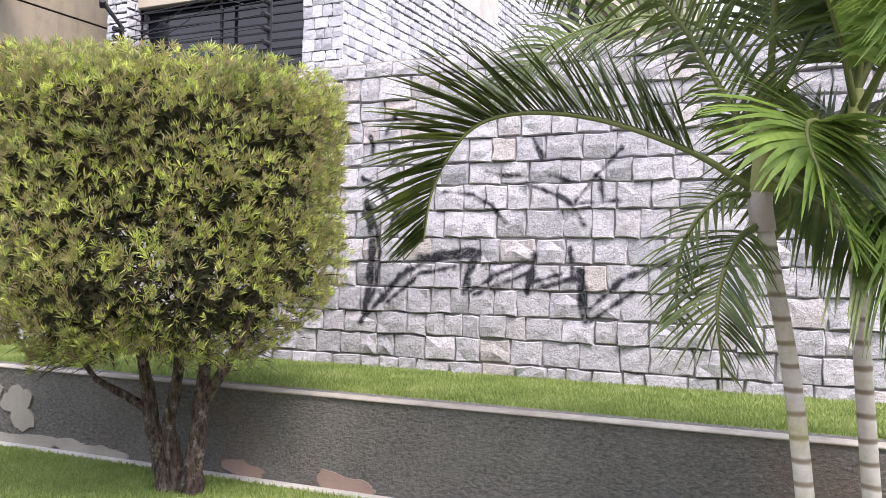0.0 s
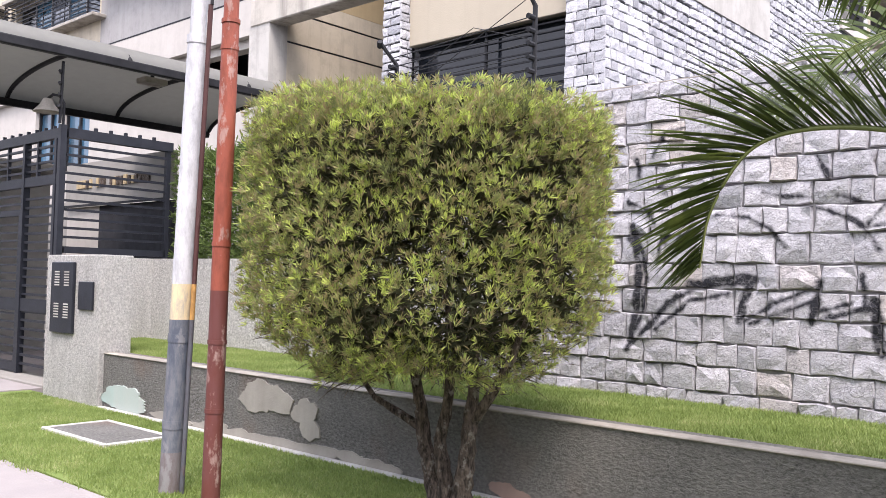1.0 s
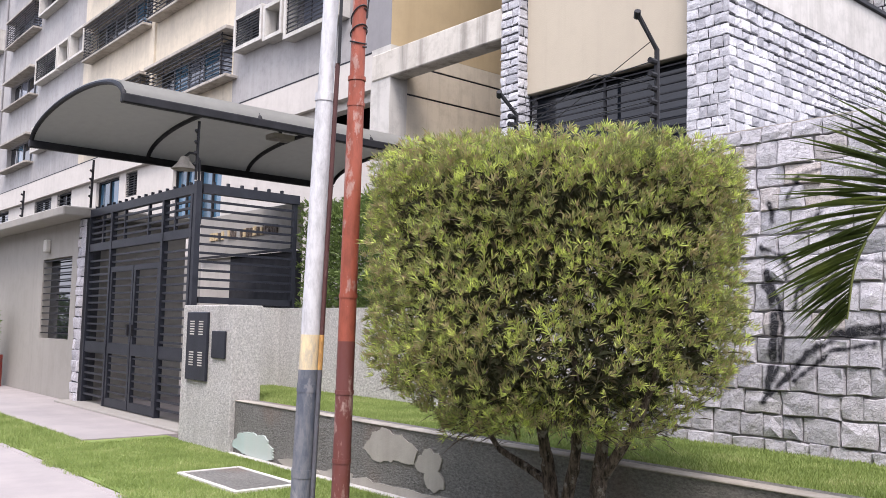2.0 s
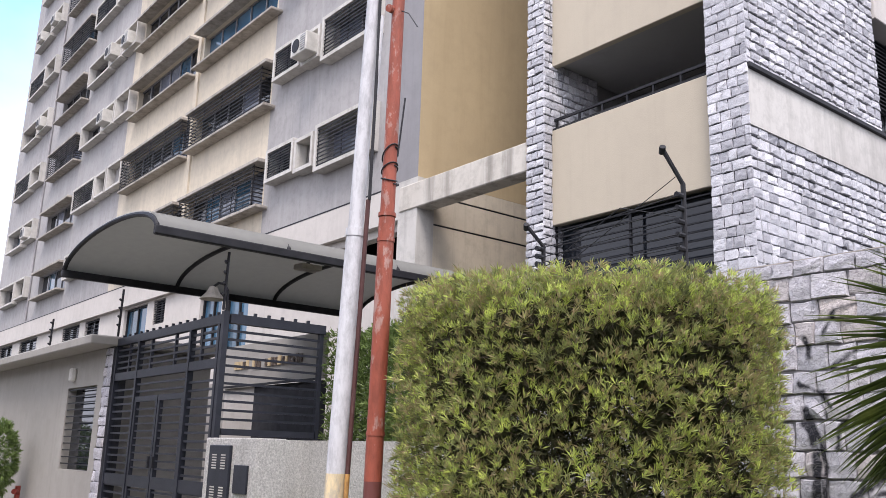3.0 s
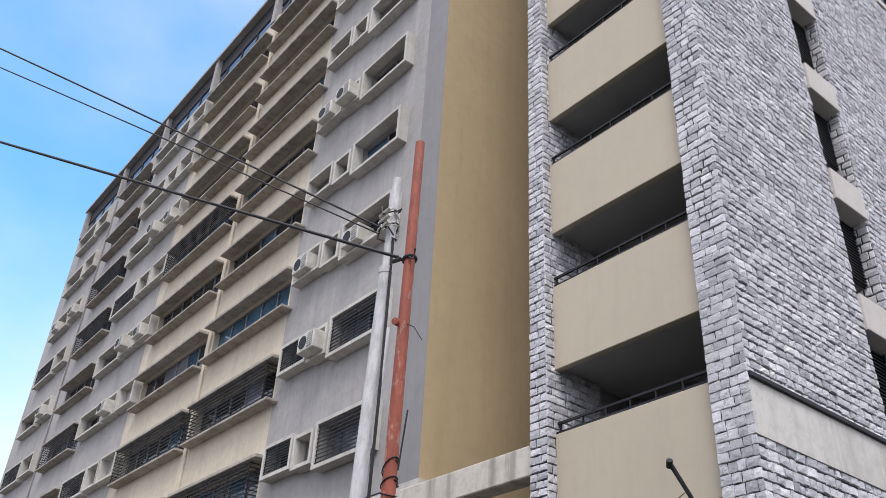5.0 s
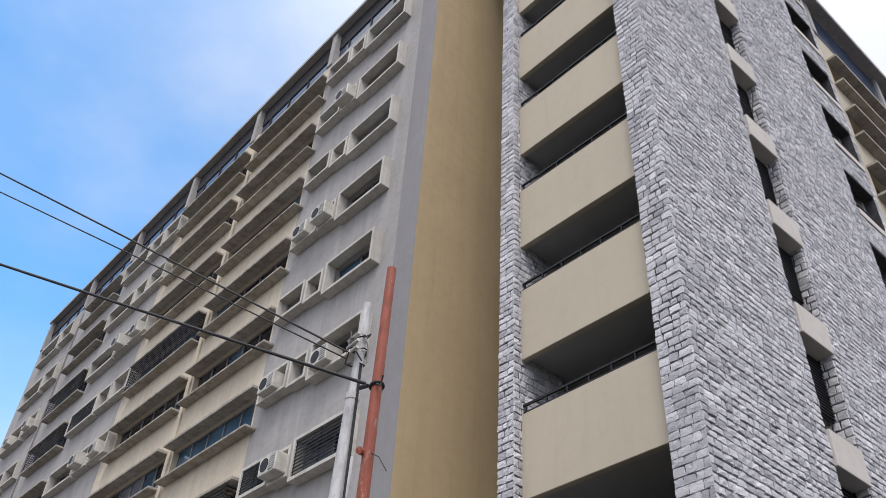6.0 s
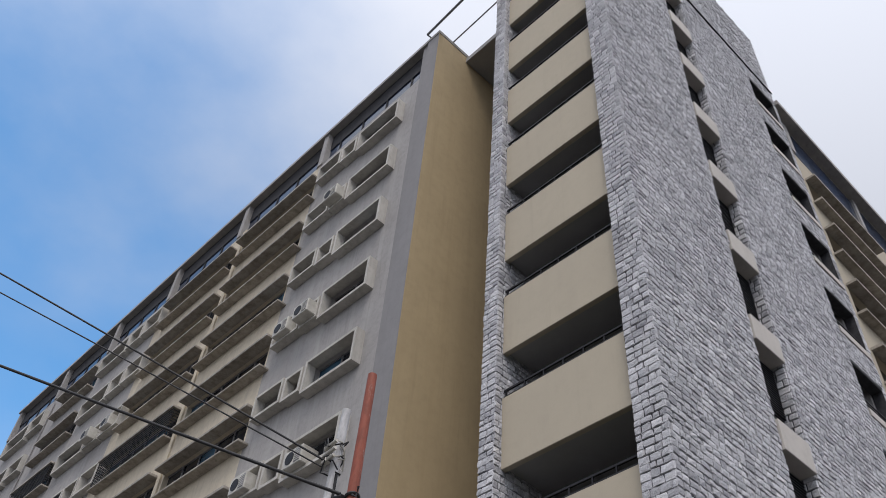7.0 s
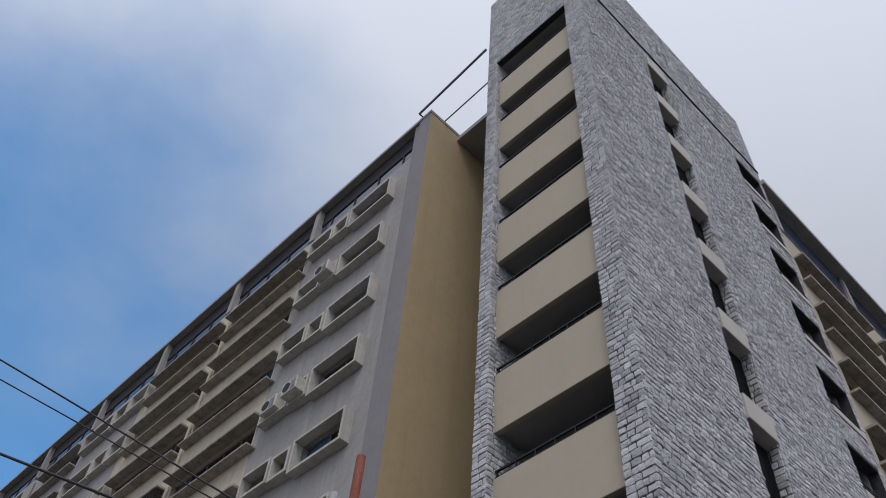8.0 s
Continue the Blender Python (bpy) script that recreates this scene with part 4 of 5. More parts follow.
for z, tl in ((3.12, .03), (3.05, -.02), (3.22, .05)):
    part("wire_tie", tubes((loop_wire(z, .050, tl, 1.15), .0045), sides=5), M_CABLE, red_pole, "twisted wire tie")
part("wire_tail", tubes(((pt(RP0, RP1, 3.2) + Vector((.08, 0, 0)), pt(RP0, RP1, 3.35) + Vector((.10, 0, 0)), pt(RP0, RP1, 3.55) + Vector((.13, 0, .02))), .006), sides=5), M_CABLE, red_pole)
part("clamp", tubes(([pt(RP0, RP1, 4.72) + Vector((.045 * math.cos(a), .045 * math.sin(a), .012 * math.cos(a))) for a in (2 * math.pi * i / 16 for i in range(17))], .012), ((pt(RP0, RP1, 4.73) + Vector((-.13, -.05, .01)), pt(RP0, RP1, 4.72) + Vector((-.04, -.05, 0))), .016), ((pt(RP0, RP1, 4.71) + Vector((.04, -.03, 0)), pt(RP0, RP1, 4.70) + Vector((.085, -.03, -.02)), pt(RP0, RP1, 4.74) + Vector((.10, -.03, .01))), .009), sides=7), M_CABLE, red_pole, "black cable clamp")
part("side_tube", tubes(((pt(WP0, WP1, 3.72) + Vector((.07, .03, 0)), pt(WP0, WP1, 4.28) + Vector((.075, .03, 0))), .013), sides=8), M_WPOLE, white_pole, "short pale tube strapped to the shaft", True)
part("hanging_wire", tubes(((pt(RP0, RP1, 4.22) + Vector((.04, 0, -.02)), pt(RP0, RP1, 4.15) + Vector((.12, 0, 0)), pt(RP0, RP1, 4.02) + Vector((.22, 0, 0))), .0035), sides=5), M_CABLE, red_pole, "loose thin wire end")
part("spur", tubes(((pt(RP0, RP1, 4.22) + Vector((-.02, -.02, 0)), pt(RP0, RP1, 4.22) + Vector((.0, -.075, -.01))), .026), sides=10), M_RPOLE, red_pole)


def cable(name, a, b, sag, r, label):
    a, b = Vector(a), Vector(b)
    pts = [a + (b - a) * (i / 24) - Vector((0, 0, sag * 4 * (i / 24) * (1 - i / 24))) for i in range(25)]
    return tagged(part(name, tubes((pts, r), sides=6), M_CABLE, smooth=True), label, "cable", "overhead cables")


cable("overhead_cable", (-4.46, 3.05, 4.75), (-18.01, -5.79, 12.16), 0.04, .0125, "thick black overhead cable tied to the red pole")
cable("overhead_cable", (-4.70, 3.02, 5.11), (-18.15, -9.48, 15.12), -0.15, .008, "thin black overhead cable tied to the white pole")
cable("overhead_cable", (-4.70, 3.02, 5.05), (-18.30, -9.90, 14.30), -0.2, .006, "thin black overhead cable tied to the white pole")

# ---- intercom pillar, gate and fence ----
pillar = thing("intercom_pillar", "pale pebble-dashed gate pillar carrying an intercom panel", "pillar", (-9.1, 4.6, 0))
bm = soft_boxes(0.012, (-9.70, -8.47, 4.42, 4.77, -.1, 1.53))
part("pillar_body", bm, M_DASH_PALE, pillar)
panel = part("intercom_panel", soft_boxes(0.006, (-9.52, -9.01, 4.385, 4.42, .70, 1.45)), M_GATE, pillar, "dark steel intercom panel with call buttons")
for cx in (-9.42, -9.20):
    for j in range(6):
        for zb in (.86, 1.20):
            part("button", boxes((cx, cx + .10, 4.378, 4.385, zb + j * .028, zb + .013 + j * .028)), M_AC, panel)
part("meter_lid", soft_boxes(0.006, (-8.91, -8.60, 4.395, 4.42, .96, 1.25)), M_GATE, pillar, "small dark steel lid")
side_low = thing("plinth_wall", "low pebble-dashed wall under the slatted fence", "wall", (-9.8, 5.7, 0), kind="structure")
part("plinth_body", boxes((-10.70, -10.42, 5.002, 6.42, 0, 1.55), (-10.42, -6.32, 6.10, 6.42, 0, 1.55)), M_DASH_PALE, side_low)

GATE_Y = 4.92
gate = thing("metal_gate", "charcoal slatted steel entrance gate, closed", "gate", (-12.5, GATE_Y, 0))
part("top_rail", boxes((-14.45, -10.60, GATE_Y - .04, GATE_Y + .04, 2.98, 3.10)), M_GATE, gate)
part("mid_rail", boxes((-14.45, -10.60, GATE_Y - .035, GATE_Y + .035, 2.42, 2.54)), M_GATE, gate)
for x in (-14.45, -13.48, -11.55, -10.66):
    part("post", boxes((x - .03, x + .03, GATE_Y - .042, GATE_Y + .042, .05, 2.98)), M_GATE, gate)
for x in (-13.9, -13.0, -12.1, -11.2):
    part("upright", boxes((x - .02, x + .02, GATE_Y - .02, GATE_Y + .02, 2.54, 2.98)), M_GATE, gate)
for j in range(4):
    z = 2.60 + j * .095
    part("slat", boxes((-14.41, -10.70, GATE_Y - .015, GATE_Y + .015, z, z + .03)), M_GATE, gate)
for a, b in ((-14.41, -13.52), (-11.51, -10.70)):
    for j in range(20):
        z = .16 + j * .11
        part("slat", boxes((a, b, GATE_Y - .015, GATE_Y + .015, z, z + .03)), M_GATE, gate)
for a, b in ((-13.43, -12.53), (-12.50, -11.60)):
    leaf = part("gate_leaf", boxes((a, a + .06, GATE_Y - .03, GATE_Y + .03, .06, 2.14), (b - .06, b, GATE_Y - .03, GATE_Y + .03, .06, 2.14), (a + .06, b - .06, GATE_Y - .03, GATE_Y + .03, 2.06, 2.14), (a + .06, b - .06, GATE_Y - .03, GATE_Y + .03, .06, .18), (a + .06, b - .06, GATE_Y - .03, GATE_Y + .03, .84, 1.00)), M_GATE, gate, "slatted door leaf")
    for j in range(17):
        z = .26 + j * .105
        if not .80 < z < 1.0:
            part("slat", boxes((a + .06, b - .06, GATE_Y - .012, GATE_Y + .012, z, z + .025)), M_GATE, leaf)
    part("handle", boxes((b - .1 if a < -13 else a + .04, b - .06 if a < -13 else a + .08, GATE_Y - .06, GATE_Y - .03, 1.12, 1.28)), M_IRON, leaf)
for z in (2.20, 2.31):
    part("slat", boxes((-13.45, -11.58, GATE_Y - .015, GATE_Y + .015, z, z + .03)), M_GATE, gate)
for a in (-14.41, -11.51):
    part("kick_rail", boxes((a, a + .9, GATE_Y - .03, GATE_Y + .03, .84, 1.00)), M_GATE, gate)
tagged(part("threshold", soft_boxes(0.01, (-14.9, -9.75, 4.62, 5.1, -.1, .045)), M_GHWALL), "concrete step under the gate", "step", kind="structure")

fence = thing("slatted_fence", "charcoal horizontal slat fence on a low wall", "fence", (-10.6, 5.6, 1.55))
part("corner_post", boxes((-10.60, -10.525, 4.88, 4.955, .05, 3.14)), M_GATE, fence)
part("end_post", boxes((-10.60, -10.54, 6.32, 6.38, 1.55, 3.05)), M_GATE, fence)
part("top_rail", boxes((-10.62, -10.52, 4.98, 6.40, 2.99, 3.11)), M_GATE, fence)
part("bottom_rail", boxes((-10.60, -10.54, 4.98, 6.34, 1.58, 1.66)), M_GATE, fence)
for j in range(11):
    z = 1.76 + j * .112
    part("slat", boxes((-10.585, -10.555, 4.98, 6.32, z, z + .03)), M_GATE, fence)
for j in range(6):
    y = 5.12 + j * .2
    part("bracket", boxes((-10.59, -10.55, y, y + .035, 3.11, 3.155)), M_GATE, fence)
for j in range(15):
    x = -14.3 + j * .25
    part("bracket", boxes((x, x + .03, GATE_Y - .02, GATE_Y + .02, 3.10, 3.145)), M_GATE, gate)

# gatehouse
gh = thing("gatehouse", "small rendered gatehouse with flat slab roof", "building", (-17.5, 6.5, 0))
part("front_wall", holed(-26, -14.86, 0, 2.98, [(-16.72, -15.13, .99, 2.39)], lambda u, v, d: (u, 4.85 + d, v), .2), M_GHWALL, gh)
part("side_wall", boxes((-15.06, -14.87, 5.06, 6.6, 0, 2.98)), M_GHWALL, gh)
part("roof_slab", soft_boxes(0.02, (-26, -14.45, 4.45, 6.7, 2.985, 3.14)), M_GHWALL, gh, "projecting concrete roof slab")
gw = part("window", boxes((-16.72, -15.13, 5.0, 5.02, .99, 2.39)), M_GLASS, gh, "barred window")
for j in range(12):
    part("bar", boxes((-16.72, -15.13, 4.87, 4.89, 1.08 + j * .115, 1.10 + j * .115)), M_IRON, gw)
part("back_wall", boxes((-26, -14.87, 6.6, 6.7, 0, 2.98)), M_GHWALL, gh)
part("wall_lamp", soft_boxes(0.02, (-16.46, -16.32, 4.75, 4.85, 2.50, 2.73)), M_AC, gh, "white box lamp")
part("stone_pier", boxes((-14.84, -14.52, 4.86, 5.1, 0, 2.98)), M_MORTAR, gh)

# entrance wall seen through the fence
entry = thing("entrance_wall", "angled beige wall with worn raised lettering", "wall", (-15, 8.6, 0))
part("wall_panel", boxes((-17.1, -13.30, 8.0, 8.15, 2.66, 3.46)), M_GHWALL, entry)
part("panel_edge", boxes((-17.1, -13.28, 7.97, 8.0, 2.62, 2.66)), M_IRON, entry)
part("doorway", boxes((-15.8, -13.30, 8.05, 8.15, 0, 2.62)), M_DARK, entry, "dark doorway under the lettering")
part("lower_panel", boxes((-17.1, -15.8, 8.05, 8.2, 0, 2.62)), M_WHITE, entry)
lobby = part("lobby_wall", boxes((-30, -17.12, 8.95, 9.05, 0, 2.9)), M_GHWALL, entry, "beige lobby wall behind the gate")
for x in (-28.6, -26.9, -25.2, -23.5):
    door = part("lobby_door", boxes((x, x + 1.55, 8.90, 8.945, .05, 2.45)), M_DARK, lobby, "dark glazed lobby door")
rng = random.Random(11)
x = -16.6
for count in (5, 3, 11):
    for i in range(count):
        w = rng.uniform(.075, .11)
        part("letter_bar", boxes((x, x + w, 7.97, 8.0, 2.97, 2.97 + rng.uniform(.14, .17))), M_BARK if rng.random() < .55 else M_YELLOW, entry)
        x += w + .035
    x += .16

tagged(part("entrance_floor", boxes((-30, -10.72, 5.11, 8.89, -.1, .035)), M_ROAD), "pale concrete floor behind the gate", "floor", kind="structure")

# ---- canopy ----
CX0, CX1, CY0, CY1, CZ, RISE = -14.1, -10.32, 3.82, 9.25, 4.0, .42
canopy = thing("barrel_canopy", "grey barrel-vaulted canopy on dark steel arches", "canopy", (-12.2, 6.5, 0))
M_SHEET = leaf_mat("grey_canopy_sheet", ((0.32, 0.32, 0.30), (0.38, 0.375, 0.35)), 0.5, 0.55)


def arch(f):
    a = math.pi * f
    return (CX0 + CX1) / 2 - (CX1 - CX0) / 2 * math.cos(a), CZ + RISE * math.sin(a) ** 0.9


bm = bmesh.new()
for off in (0.0, .02):
    grid = [[bm.verts.new((arch(i / 24)[0], CY0 + (CY1 - CY0) * j / 6, arch(i / 24)[1] + off)) for j in range(7)] for i in range(25)]
    for i in range(24):
        for j in range(6):
            bm.faces.new((grid[i][j], grid[i + 1][j], grid[i + 1][j + 1], grid[i][j + 1]))
part("sheet", bm, M_SHEET, canopy, smooth=True)
for i in range(4):
    y = CY0 + (CY1 - CY0) * i / 3
    part("arch", tubes(([(arch(j / 24)[0], y, arch(j / 24)[1] - .03) for j in range(25)], .035), sides=8), M_IRON, canopy)
for x in (CX0, CX1):
    part("edge_beam", soft_boxes(0.015, (x - .045, x + .045, CY0 - .03, CY1, CZ - .085, CZ + .03)), M_IRON, canopy)
for x, y in ((CX0, 9.1), (CX1, 9.1)):
    part("post", tubes(((((x, y, 0)), (x, y, CZ - .1)), .045), sides=10), M_IRON, canopy)
lamp = thing("floodlight", "pale bowl floodlight on a bent arm under the canopy", "lamp", (-11.2, 5.0, 3.1))
part("arm", tubes((((-10.56, 4.92, 3.1), (-10.56, 4.92, 3.40), (-10.64, 4.9, 3.50), (-10.78, 4.88, 3.53), (-10.93, 4.88, 3.50)), .018), sides=6), M_IRON, lamp)
part("bowl", tubes((((-10.93, 4.88, 3.50), (-10.93, 4.88, 3.42), (-10.93, 4.88, 3.33)), [.05, .09, .17]), sides=18), M_SILL, lamp)
flood = thing("floodlight", "flat dark floodlight hung under the canopy sheet", "lamp", (-11.5, 6.6, 4.2))
part("housing", soft_boxes(0.015, (-11.62, -11.36, 6.42, 6.78, 4.07, 4.15)), M_SILL, flood)
part("bracket", boxes((-11.51, -11.47, 6.58, 6.62, 4.15, 4.40)), M_IRON, flood)

# ---- electric fence on the stone wall ----
def fence_post(x, z0, top, n):
    p = thing("electric_fence_post", "dark bent steel post with wire insulators", "fence post", (x, 6.12, z0), "electric fence posts")
    part("stem", tubes((((x, 6.12, z0), (x, 6.12, z0 + top * .72), (x - .10, 5.98, z0 + top)), .022), sides=8), M_IRON, p)
    for i in range(n):
        z = z0 + .12 + i * (top * .62) / n
        part("insulator", tubes((((x, 6.10, z), (x, 6.02, z)), .025), sides=8), M_IRON, p)
    part("insulator", tubes((((x - .11, 5.99, z0 + top - .04), (x - .07, 5.95, z0 + top)), .028), sides=8), M_IRON, p)
    return p


for x, h in ((-4.40, 1.12), (-6.05, .75)):
    fence_post(x, 2.9, h, 6)
fw = thing("electric_fence_wires", "thin taut wires strung between the fence posts", "wire", (-5.2, 6.02, 2.95))
for i in range(6):
    z = 3.03 + i * .11
    part("wire", tubes((((-6.05, 6.02, z - .02 * i), (-4.40, 6.02, z)), .005), sides=5), M_CABLE, fw)
part("wire", tubes((((-6.05, 6.02, 3.0), (-4.40, 6.02, 3.75)), .004), sides=5), M_CABLE, fw)
part("wire", tubes((((-6.05, 6.02, 3.15), (-5.0, 6.02, 3.6), (-4.40, 6.02, 3.4)), .004), sides=5), M_CABLE, fw)
for x, y, z0, h in ((-14.6, 4.92, 3.14, .8), (-10.5, 4.85, 3.14, .75), (-18.5, 4.9, 3.14, .7)):
    p = thing("electric_fence_post", "dark steel post with spiky wire insulators", "fence post", (x, y, z0), "electric fence posts")
    part("stem", tubes((((x, y, z0), (x + .03, y, z0 + h)), .02), sides=6), M_IRON, p)
    for i in range(4):
        part("insulator", tubes((((x - .03, y, z0 + .2 + i * .14), (x + .06, y - .05, z0 + .2 + i * .14)), .02), sides=6), M_IRON, p)

# ---- manhole ----
mh = thing("manhole_cover", "dark rectangular utility cover in a pale concrete frame", "manhole cover", (-7.0, 3.77, 0))
part("frame", soft_boxes(0.006, (-7.55, -6.46, 3.47, 3.51, -.05, .025), (-7.55, -6.46, 4.04, 4.08, -.05, .025), (-7.55, -7.51, 3.51, 4.04, -.05, .025), (-6.50, -6.46, 3.51, 4.04, -.05, .025)), M_CONC, mh)
part("cover", boxes((-7.51, -6.50, 3.51, 4.04, -.05, .015)), M_DASH, mh)

# ---- trees and plants ----
def leaf_cloud(name, centres, outs, n, length, width, mat, parent, rng, spread=0.9, label="", facing=0.0, lean=0.0):
    """Sprigs of n narrow leaves at the given places, fanned round the given directions, in one mesh."""
    outs = np.asarray(outs) + lean * rng.normal(size=(len(outs), 3))
    outs /= np.linalg.norm(outs, axis=1, keepdims=True)
    c, o = np.repeat(np.asarray(centres), n, 0), np.repeat(outs, n, 0)
    m = len(c)
    d = o + spread * rng.normal(size=(m, 3)) * np.array([.6, .6, .6])
    d /= np.linalg.norm(d, axis=1, keepdims=True)
    side = np.cross(d, rng.normal(size=(m, 3)) + facing * (o + np.array([0, 0, .5])))
    side /= np.linalg.norm(side, axis=1, keepdims=True)
    ln = length * rng.uniform(.6, 1.25, (m, 1))
    wd = width * rng.uniform(.7, 1.3, (m, 1))
    root = c + d * ln * rng.uniform(0, .25, (m, 1))
    mid, tip = root + d * ln * .5, root + d * ln + np.array([0, 0, -1]) * ln * .10
    v = np.stack([root, mid + side * wd, tip, mid - side * wd], 1).reshape(-1, 3)
    f = np.arange(m * 4).reshape(-1, 4)
    me = bpy.data.meshes.new(name)
    me.from_pydata(v.tolist(), [], f.tolist())
    me.materials.append(mat)
    ob = new(name, me)
    ob.parent = parent
    if parent.type == "EMPTY":
        ob.matrix_parent_inverse = Matrix.Translation(-parent.location)
    return tagged(ob, label, kind="stuff")


def crown_points(centre, radius, z0, z1, count, rng, inner=(.90, 1.02)):
    """Places over a clipped, flat-topped crown, and the way out of it."""
    pts, outs = [], []
    while len(pts) < count:
        a = rng.uniform(0, 2 * math.pi)
        lump = 1 + .025 * math.sin(3 * a + 1.3) + .02 * math.sin(8 * a) + .012 * rng.normal()
        face, s = rng.random(), rng.uniform(*inner)
        if face < .24:                                   # top
            r = radius * math.sqrt(rng.random())
            z = z1 - (1 - s) * .9 - .15 * (r / radius) ** 5 + .03 * math.sin(5 * a + 3 * r)
            d = (math.cos(a) * .35 * r, math.sin(a) * .35 * r, 1.0)
        elif face < .84:                                 # sides
            t = rng.random()
            z = z0 + (z1 - z0) * t
            k = 1 - .45 * max(0.0, (.30 - t) / .30) ** 2.0 - .10 * max(0.0, (t - .93) / .07) ** 2
            r = radius * k * lump * s + .02 * math.sin(9 * z + 4 * a)
            d = (math.cos(a), math.sin(a), .42)
        else:                                            # under the crown
            r = radius * .62 * math.sqrt(rng.random())
            z = z0 + .04 + .14 * rng.random() - .08 * math.cos(3 * a)
            d = (math.cos(a) * .6, math.sin(a) * .6, -.1)
        pts.append((centre[0] + r * math.cos(a), centre[1] + r * math.sin(a), z))
        outs.append(d)
    return pts, outs


nrng = np.random.default_rng(5)
TREE = (-3.585, 3.98)


def thin_spot(q):
    """Sparse, dying part low on one flank, and small gaps all over."""
    x, y, z = q
    low = max(0.0, min(1.0, (1.45 - z) / .5)) * max(0.0, min(1.0, (x + 3.35) / .4))
    under = max(0.0, min(1.0, (1.12 - z) / .28))
    return noise.noise(Vector(q) * 7.5) < -.22 + .62 * low + .52 * under


tree = thing("clipped_tree", "clipped small tree with a dense barrel-shaped needle-leaved crown", "tree", (-3.42, 4.05, 0))
c, o = crown_points(TREE, 1.05, .76, 2.345, 24000, nrng, (.85, 1.01))
keep = [i for i, q in enumerate(c) if not (thin_spot(q) and i % 6)]
o = [(a * .55, b * .55, e + .5) for a, b, e in o]
leaf_cloud("crown", [c[i] for i in keep], [o[i] for i in keep], 13, .050, .0027, M_CROWN, tree, nrng, .62, "yellow-green needle foliage with brown twigs showing", .8, .34)
# Dark inner layer paints the shaded depth of the crown.
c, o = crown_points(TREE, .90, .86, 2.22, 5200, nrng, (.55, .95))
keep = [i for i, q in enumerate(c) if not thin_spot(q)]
leaf_cloud("inner_foliage", [c[i] for i in keep], [o[i] for i in keep], 9, .11, .008, M_CORE, tree, nrng, 1.2, "inner foliage and dead leaves, coloured dark for shade between tufts")
tw_p, tw_o = crown_points(TREE, .96, .74, 2.24, 3600, nrng, (.8, 1.0))
leaf_cloud("twig_spray", tw_p, tw_o, 1, .15, .0026, M_BARK, tree, nrng, .5, "thin grey-brown twigs")
trng = random.Random(8)


def limb(p0, p1, r0, r1, bend, n=8):
    p0, p1 = Vector(p0), Vector(p1)
    off = Vector((trng.uniform(-1, 1), trng.uniform(-1, 1), 0)) * bend
    pts, rad = [], []
    for i in range(n + 1):
        t = i / n
        pts.append(p0 + (p1 - p0) * t + off * math.sin(math.pi * t) + Vector((trng.uniform(-1, 1), trng.uniform(-1, 1), 0)) * r0 * .12)
        rad.append((r0 + (r1 - r0) * t) * trng.uniform(.9, 1.1))
    return pts, rad


stems = [((-3.36, 4.05, -.06), (-3.32, 4.05, .30), .075, .050, .008), ((-3.50, 4.06, -.06), (-3.645, 4.05, .34), .07, .048, .008), ((-3.45, 4.04, .02), (-3.51, 4.03, .42), .055, .036, .008),
         ((-3.32, 4.05, .28), (-3.28, 4.04, .62), .052, .040, .01), ((-3.645, 4.05, .32), (-3.68, 4.03, .62), .047, .038, .01), ((-3.51, 4.03, .40), (-3.42, 4.0, .80), .036, .028, .01),
         ((-3.67, 4.05, .44), (-4.02, 3.98, .60), .028, .020, .012), ((-3.29, 4.05, .52), (-3.02, 4.05, .90), .036, .024, .012), ((-3.28, 4.04, .6), (-3.26, 4.0, 1.3), .036, .02, .02),
         ((-3.68, 4.03, .6), (-3.80, 3.95, 1.3), .036, .018, .02), ((-3.42, 4.0, .78), (-3.45, 3.9, 1.5), .026, .012, .03), ((-3.02, 4.05, .88), (-2.72, 4.05, 1.5), .022, .010, .03), ((-4.02, 3.98, .60), (-4.45, 3.9, 1.1), .018, .009, .03)]
for i, (a, b, r0, r1, bend) in enumerate(stems):
    part("trunk" if i < 3 else "branch", tubes(limb(a, b, r0, r1, bend), sides=9), M_BARK, tree, "", True)

# hedge behind the plinth wall
hedge = thing("hedge", "clipped dark green hedge behind the low wall", "hedge", (-9.2, 6.75, 0))
hp = nrng.uniform((-10.62, 6.45, 1.2), (-7.4, 7.4, 3.0), (9000, 3))
edge = (hp[:, 1] < 6.65) | (hp[:, 2] > 2.8) | (hp[:, 0] < -10.3)
hp = hp[edge | (nrng.random(9000) < .25)]
ho = np.tile((0, -.5, .5), (len(hp), 1))
leaf_cloud("hedge_leaves", hp, ho, 7, .10, .010, M_HEDGE, hedge, nrng, 1.0)
part("hedge_stems", tubes(*[(((x, 6.8, 0), (x + .1, 6.8, 1.6)), .03) for x in (-10.2, -9.4, -8.6, -7.9)], sides=6), M_BARK, hedge)


shrub = thing("shrub", "small green clipped shrub before the gatehouse wall", "shrub", (-18.58, 4.25, 0))
sp_p = nrng.normal(0, 1, (700, 3))
sp_p = sp_p / np.linalg.norm(sp_p, axis=1, keepdims=True) * np.array([.42, .32, .70]) * nrng.uniform(.7, 1.02, (700, 1))
leaf_cloud("shrub_leaves", sp_p + np.array([-18.58, 4.25, 1.12]), sp_p, 9, .11, .010, M_HEDGE, shrub, nrng, .9)
part("stem", tubes((((-18.58, 4.25, -.02), (-18.55, 4.25, .9)), .03), sides=7), M_BARK, shrub)


